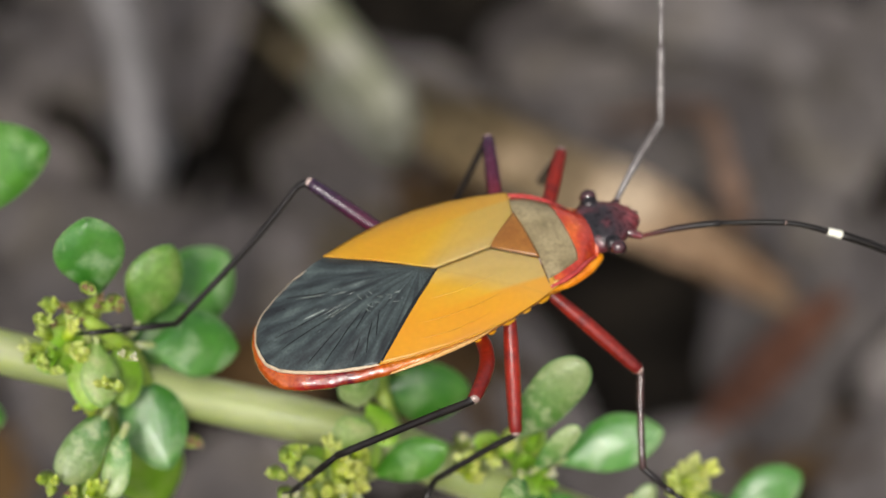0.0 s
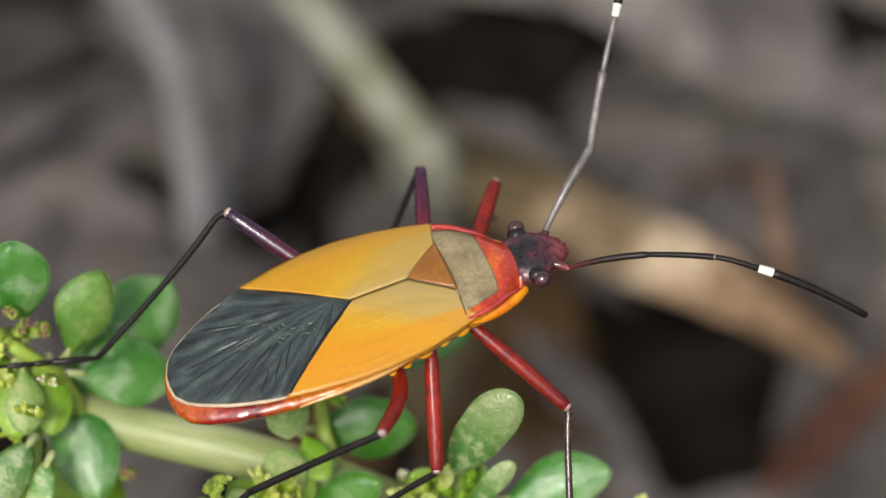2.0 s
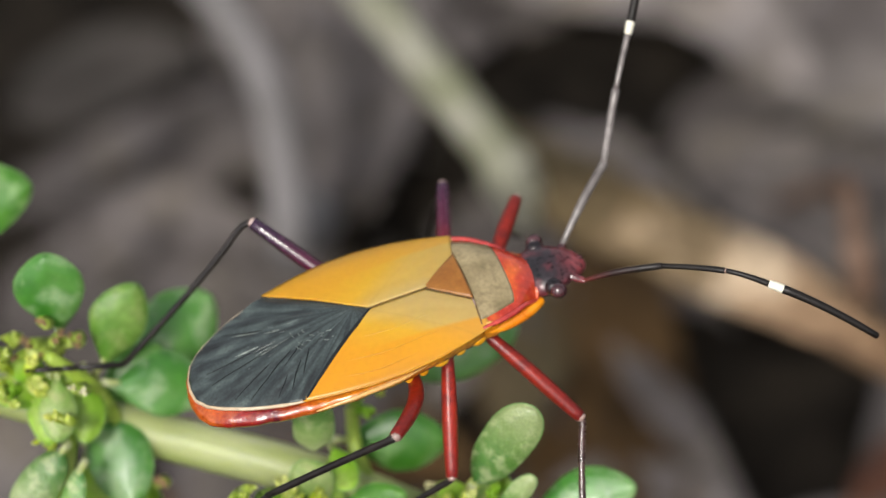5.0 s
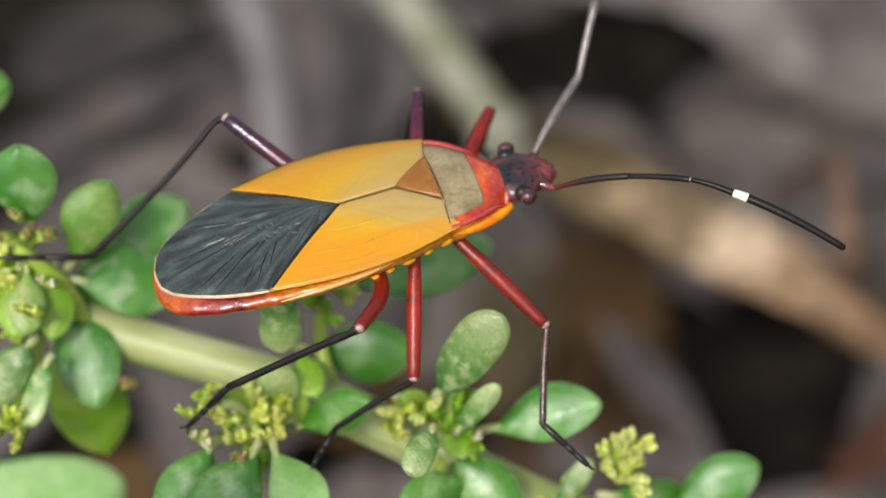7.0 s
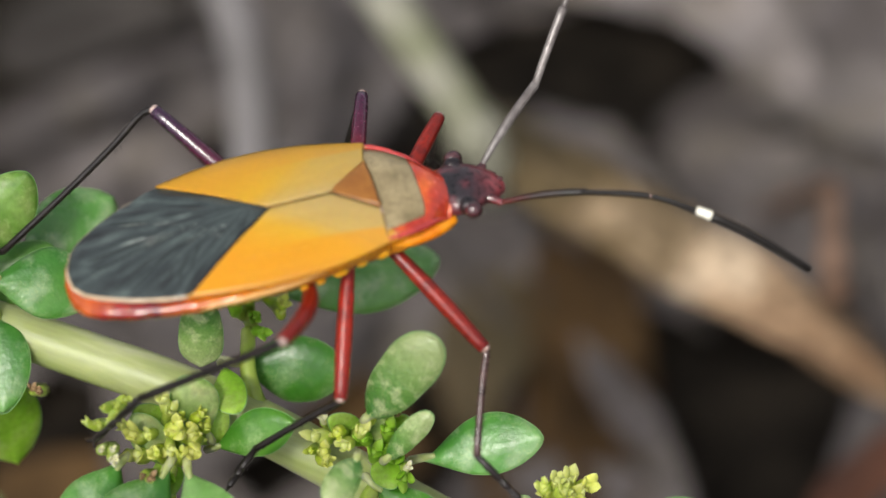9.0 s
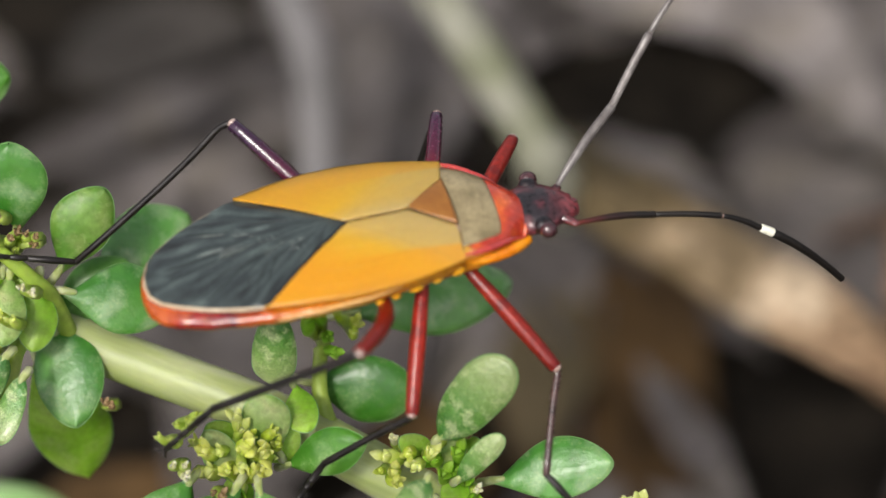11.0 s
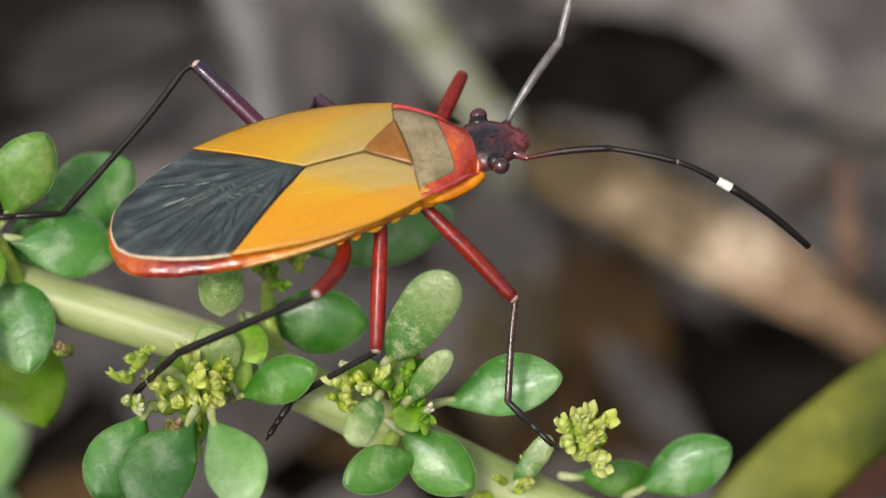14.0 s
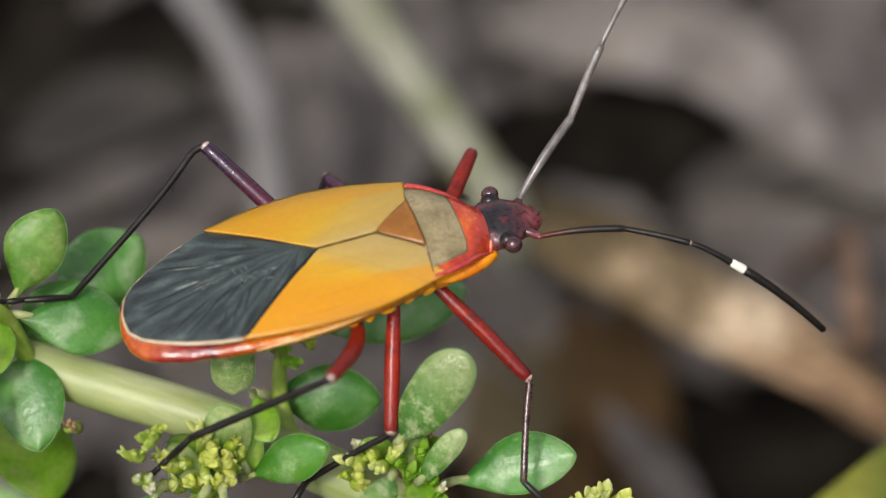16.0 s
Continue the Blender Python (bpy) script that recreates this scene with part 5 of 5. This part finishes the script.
# legs: hip, knee, ankle, toe in the bug's space as it stands at first, and the hinge's lean
LEGS = {
    "near_front": ((-0.1, -0.85, -1.25), (1.62, -3.39, -3.19), (0.68, -5.52, -4.78), (1.58, -6.72, -5.77)),
    "near_mid": ((-1.2, -0.9, -1.3), (-2.34, -3.57, -3.46), (-4.73, -2.87, -5.42), (-5.7, -3.75, -5.6)),
    "near_hind": ((-2.45, -1.0, -1.3), (-3.6, -4.0, -0.2), (-7.34, -2.54, -2.62), (-8.79, -2.03, -4.38)),
    "far_hind": ((-2.6, 1.0, -1.2), (-5.05, 4.02, 0.92), (-9.9, 3.41, -2.21), (-12.45, 3.73, -1.42)),
    "far_mid": ((-0.55, 1.0, -1.2), (0.6, 4.43, -0.78), (-0.75, 4.3, -4.3), (-1.3, 4.6, -5.3)),
    "far_front": ((0.7, 0.9, -1.2), (2.45, 3.36, -1.28), (2.35, 4.9, -4.4), (2.7, 5.4, -5.3)),
}
# the far middle shin leans further back at first
LEANING = {"far_mid": (-1.6, 3.95, -3.95)}
# where the knees and ankles are after the bug has settled lower
SETTLED = {
    "near_hind": ((-3.9, -3.9, -0.2), (-7.5, -2.5, -2.6)),
    "far_hind": ((-4.95, 3.9, 1.05), (-9.4, 3.26, -2.27)),
    "far_mid": ((-1.65, 4.65, -1.85), (-3.6, 3.2, -4.7)),
}


def build_leg(name, joints):
    hip, knee, ankle, toe = (Vector(p) for p in joints)
    l1, l2 = (knee - hip).length, (ankle - knee).length
    hind = name == "far_hind"
    bm = bmesh.new()
    n = 14
    path, rad = [], []
    bow = 0.42 if name == "near_hind" else 0.05
    for i in range(n + 1):
        u = i / n
        path.append((l1 * u, 0, bow * math.sin(math.pi * u)))
        rad.append((0.12 + 0.085 * math.sin(math.pi * (0.1 + 0.72 * u))) * (1.12 if hind else 1.07))
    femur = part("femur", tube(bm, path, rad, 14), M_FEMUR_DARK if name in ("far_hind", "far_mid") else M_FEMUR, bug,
                 "dark red thigh with its purple gloss in the colour" if name in ("far_hind", "far_mid") else "glossy red thigh")
    part("knee", ellipsoid(bmesh.new(), (l1 + 0.03, 0, 0.02), (0.11, 0.15, 0.15), 0.1, 12, 8), M_JOINT_GLINT, femur, "pale knee joint with its white glint in the colour")
    arch = 0.34 if hind else 0.12
    path = [(l2 * u, 0, arch * (1 - math.exp(-24 * u)) * math.exp(-6 * u)) for u in (0, 0.02, 0.05, 0.09, 0.14, 0.2, 0.28, 0.38, 0.5, 0.62, 0.74, 0.87, 1)]
    thin = {"near_hind": 0.12, "near_mid": 0.105, "near_front": 0.112}.get(name, 0.105)
    rad = [thin - 0.012 * math.sin(i) * 0.2 + (0.01 if i < 2 else -0.012) for i in range(13)]
    tibia = part("tibia", tube(bmesh.new(), path, rad, 12), M_TIBIA_GREY if name == "near_front" else M_TIBIA, bug, "thin blackish shin")
    rng = random.Random(hash(len(name)) % 17)
    bm = bmesh.new()
    for k in range(26):
        u = l2 * (0.15 + 0.83 * rng.random())
        a = rng.uniform(0, 6.28)
        tube(bm, [(u, 0.06 * math.cos(a), 0.06 * math.sin(a)), (u + 0.1, 0.17 * math.cos(a), 0.17 * math.sin(a))], [0.01, 0.005], 4)
    part("bristles", bm, M_TIBIA, tibia)
    # foot, in the shin's space, bent down along the way to the toe
    m = aimed(knee, ankle - knee, knee - hip).to_3x3().inverted()
    d = m @ (toe - ankle)
    bm = bmesh.new()
    a = Vector((l2, 0, 0))
    for s, e, r in ((0.0, 0.5, 0.105), (0.5, 0.68, 0.095), (0.68, 0.97, 0.09)):
        tube(bm, [a + d * s, a + d * (s + e) / 2, a + d * (e - 0.02)], [r * 0.8, r, r * 0.85], 10)
    side = d.cross(Vector((0, 0, 1))).normalized()
    for k in (1, -1):
        tube(bm, [a + d * 0.95, a + d * 1.04 + side * 0.1 * k, a + d * 1.06 + side * 0.18 * k], [0.04, 0.035, 0.015], 6)
    part("tarsus", bm, M_TIBIA, tibia, "jointed dark foot with two claws")
    return femur, tibia, l1, l2


LEG_PARTS = {name: build_leg(name, joints) for name, joints in LEGS.items()}

ANTENNA_BASE = {"near": Vector((3.0, -0.78, -0.78)), "far": Vector((2.93, 0.6, -0.62))}
ANTENNA_LENGTH = {"near": (2.29, 3.38), "far": (2.59, 2.19)}


def build_antenna(name):
    l1, l2 = ANTENNA_LENGTH[name]
    grey = name == "far"
    m1, fat = (M_ANTENNA_GREY, 1.35) if grey else (M_ANTENNA, 1.0)
    path = [(l1 * i / 12, 0, 0.1 * math.sin(math.pi * i / 12)) for i in range(13)]
    scape = part("antenna", tube(bmesh.new(), path, [(0.06 + 0.035 * min(1, i / 6)) * fat for i in range(13)], 12), M_ANTENNA_GREY if grey else M_ANTENNA_FOOT, bug, "first joint of a dark feeler")
    part("antenna_root", ellipsoid(bmesh.new(), (0.02, 0, 0), (0.12, 0.075, 0.075), 0.05, 10, 8), M_SNOUT, scape)
    if name == "near":
        joints = (0.0, 1.86, 3.02)
        band, end, drop = (3.06, 3.42), 5.9, -2.0
    else:
        joints = (0.0, 2.19, 3.75)
        band, end, drop = (3.78, 4.12), 6.9, -0.5

    def bent(x):
        s = max(0.0, (x - joints[1])) / (end - joints[1])
        return Vector((x, 0, 0.12 * math.sin(math.pi * min(1, x / joints[2])) + drop * s ** 1.7))

    def stretch(a, b, r0, r1):
        k = 12
        return tube(bmesh.new(), [bent(a + (b - a) * i / k) for i in range(k + 1)], [r0 + (r1 - r0) * i / k for i in range(k + 1)], 12)

    whip = part("flagellum", stretch(0.03, joints[1] - 0.03, 0.075 * fat, 0.09 * fat), m1, bug, "outer joints of a dark feeler with a white band")
    part("segment", stretch(joints[1] + 0.03, band[0] - 0.02, 0.07, 0.09), m1, whip)
    part("white_band", stretch(band[0], band[1], 0.115, 0.13), M_WHITE, whip, "white band")
    part("tip_segment", stretch(band[1], end, 0.125, 0.095), M_ANTENNA, whip)
    for j in (0.0, joints[1]):
        part("joint", ellipsoid(bmesh.new(), bent(j), (0.06, 0.075, 0.075), 0, 10, 8), M_JOINT_GLINT, whip)
    return scape, whip


ANTENNA_PARTS = {name: build_antenna(name) for name in ("near", "far")}


# ---- what moves ----
BUG_ROWS = (
    (0, 0.072, -0.483, 60.504, -0.061, -3.055, -1.854),
    (0.5, -0.013, -0.513, 60.481, 0.048, -3.251, -1.699),
    (1, -0.047, -0.502, 60.490, 0.064, -3.288, -1.572),
    (1.5, -0.061, -0.497, 60.484, 0.042, -3.157, -1.501),
    (2, -0.098, -0.525, 60.450, 0.214, -3.174, -1.289),
    (2.5, -0.123, -0.538, 60.417, 0.142, -3.118, -1.191),
    (3, -0.127, -0.532, 60.392, 0.112, -2.971, -1.049),
    (3.2, -0.130, -0.529, 60.382, 0.046, -2.919, -1.045),
    (5.3, -0.033, -0.098, 60.194, -0.564, -0.711, -0.029),
    (5.5, -0.028, -0.079, 60.199, -0.675, -0.472, -0.161),
    (6, -0.020, -0.043, 60.189, -0.609, -0.384, -0.002),
    (6.5, -0.030, -0.034, 60.150, -0.522, -0.318, 0.145),
    (7, -0.030, -0.002, 60.127, -0.510, -0.232, 0.227),
    (7.5, -0.009, 0.002, 60.079, -0.530, -0.140, 0.405),
    (8, -0.003, 0.005, 60.047, -0.500, -0.049, 0.498),
    (8.2, 0.002, 0.026, 60.034, -0.573, 0.034, 0.547),
    (10.3, 0.095, 0.376, 59.908, -1.752, 1.967, 1.668),
    (10.5, 0.092, 0.395, 59.894, -1.816, 2.056, 1.711),
    (11, 0.100, 0.413, 59.891, -1.686, 2.153, 1.668),
    (11.5, 0.148, 0.431, 59.884, -1.624, 2.359, 1.688),
    (12, 0.167, 0.434, 59.882, -1.433, 2.326, 1.628),
    (12.5, 0.212, 0.442, 59.892, -1.354, 2.242, 1.555),
    (13, 0.257, 0.484, 59.940, -1.264, 2.224, 1.535),
    (13.2, 0.580, 0.744, 58.673, 2.545, 1.728, 1.058),
    (13.5, 0.580, 0.744, 58.673, 2.545, 1.728, 1.058),
    (14, 0.561, 0.743, 58.664, 2.604, 1.733, 1.109),
    (14.5, 0.543, 0.748, 58.664, 2.730, 1.733, 1.219),
    (15, 0.525, 0.749, 58.662, 2.836, 1.656, 1.368),
    (15.5, 0.505, 0.745, 58.647, 2.883, 1.533, 1.635),
    (16, 0.506, 0.721, 58.608, 2.898, 1.403, 1.908),
)
NEAR_ANTENNA = (
    (0, (0.934, -0.34, 0.112), (0.861, -0.507, 0.038)),
    (1.5, (0.908, -0.374, 0.188), (0.857, -0.511, -0.03)),
    (3, (0.87, -0.43, 0.22), (0.79, -0.6, 0.1)),
    (5.5, (0.9, -0.36, 0.2), (0.79, -0.6, 0.05)),
    (7, (0.835, -0.45, 0.3), (0.765, -0.62, 0.14)),
    (8.2, (0.82, -0.46, 0.325), (0.732, -0.645, 0.2)),
    (10.3, (0.977, 0.056, -0.205), (0.95, -0.15, -0.24)),
    (11, (0.977, 0.056, -0.205), (0.95, -0.15, -0.24)),
    (12.5, (0.985, 0.037, -0.166), (0.962, -0.107, -0.253)),
    (13.0, (0.983, 0.06, -0.174), (0.962, -0.092, -0.256)),
    (13.2, (0.945, -0.312, 0.115), (0.845, -0.51, -0.165)),
    (14, (0.945, -0.305, 0.115), (0.845, -0.51, -0.165)),
    (14.5, (0.957, -0.27, 0.08), (0.84, -0.515, -0.168)),
    (16, (0.954, -0.294, 0.05), (0.819, -0.555, -0.146)),
)
FAR_ANTENNA = (
    (0, (0.793, 0.486, 0.366), (0.355, 0.69, 0.654)),
    (1.5, (0.76, 0.45, 0.47), (0.515, 0.6, 0.647)),
    (3, (0.77, 0.49, 0.4), (0.520, 0.59, 0.65)),
    (5.5, (0.735, 0.54, 0.4), (0.500, 0.58, 0.68)),
    (7, (0.746, 0.57, 0.33), (0.532, 0.64, 0.59)),
    (11, (0.744, 0.49, 0.45), (0.659, 0.417, 0.67)),
    (12.5, (0.74, 0.53, 0.41), (0.671, 0.38, 0.68)),
    (13.0, (0.74, 0.53, 0.41), (0.645, 0.42, 0.68)),
    (13.2, (0.75, 0.48, 0.45), (0.545, 0.66, 0.56)),
    (14, (0.752, 0.45, 0.47), (0.535, 0.66, 0.56)),
    (14.5, (0.748, 0.41, 0.52), (0.525, 0.58, 0.66)),
    (16, (0.756, 0.445, 0.481), (0.637, 0.459, 0.663)),
)


def bent_leg(hip, ankle, l1, l2, pole):
    """The knee between hip and ankle, on the side of the pole."""
    d = ankle - hip
    r = min(max(d.length, abs(l1 - l2) + 0.02), l1 + l2 - 0.02)
    x = d.normalized()
    a = (l1 * l1 - l2 * l2 + r * r) / (2 * r)
    h = math.sqrt(max(0.0, l1 * l1 - a * a))
    p = pole - hip
    p = (p - x * p.dot(x)).normalized()
    return hip + x * a + p * h


def motions():
    rows = [(t, pose(x * MM, y * MM, z * MM, a, b, c)) for t, x, y, z, a, b, c in BUG_ROWS]
    walk(bug, rows)
    for name, joints in LEGS.items():
        hip, knee, ankle, toe = (Vector(p) for p in joints)
        femur, tibia, l1, l2 = LEG_PARTS[name]
        lean = Vector((1, 0, 0)) if name == "near_hind" else Vector((0, 0, 1))
        femur.matrix_local = aimed(hip, knee - hip, lean)
        tibia.matrix_local = aimed(knee, ankle - knee, knee - hip)
        if name in SETTLED:
            pole, foot = (Vector(p) for p in SETTLED[name])
            moved = bent_leg(hip, foot, l1, l2, pole)
            on = aimed(hip, knee - hip, lean), aimed(knee, ankle - knee, knee - hip)
            off = aimed(hip, moved - hip, lean), aimed(moved, foot - moved, moved - hip)
            start = aimed(knee, Vector(LEANING.get(name, ankle)) - knee, knee - hip)
            for ob, s, a, b in ((femur, on[0], on[0], off[0]), (tibia, start, on[1], off[1])):
                walk(ob, [(0, s), (3.2, s), (5.3, a), (13.0, a), (13.25, b), (16.0, b)])
    away = pose(9 * MM, -9 * MM, -9 * MM)
    walk(blade, [(0, away), (12.95, away), (13.1, pose(0.6 * MM, -0.5 * MM, -0.5 * MM)), (13.4, pose(0, 0, 0)), (14.5, pose(0, 0, 0)), (15.2, pose(0.32 * MM, -0.23 * MM, -0.22 * MM)), (16.0, pose(0.05 * MM, 0, 0))])
    for name, aims in (("near", NEAR_ANTENNA), ("far", FAR_ANTENNA)):
        scape, whip = ANTENNA_PARTS[name]
        base, l1 = ANTENNA_BASE[name], ANTENNA_LENGTH[name][0]
        walk(scape, [(t, aimed(base, a, (0, 0, 1))) for t, a, b in aims])
        walk(whip, [(t, aimed(base + Vector(a).normalized() * l1, b, (0, 0, 1))) for t, a, b in aims])


build_litter()
build_far_litter()
build_ground()
blade = build_blade()
motions()
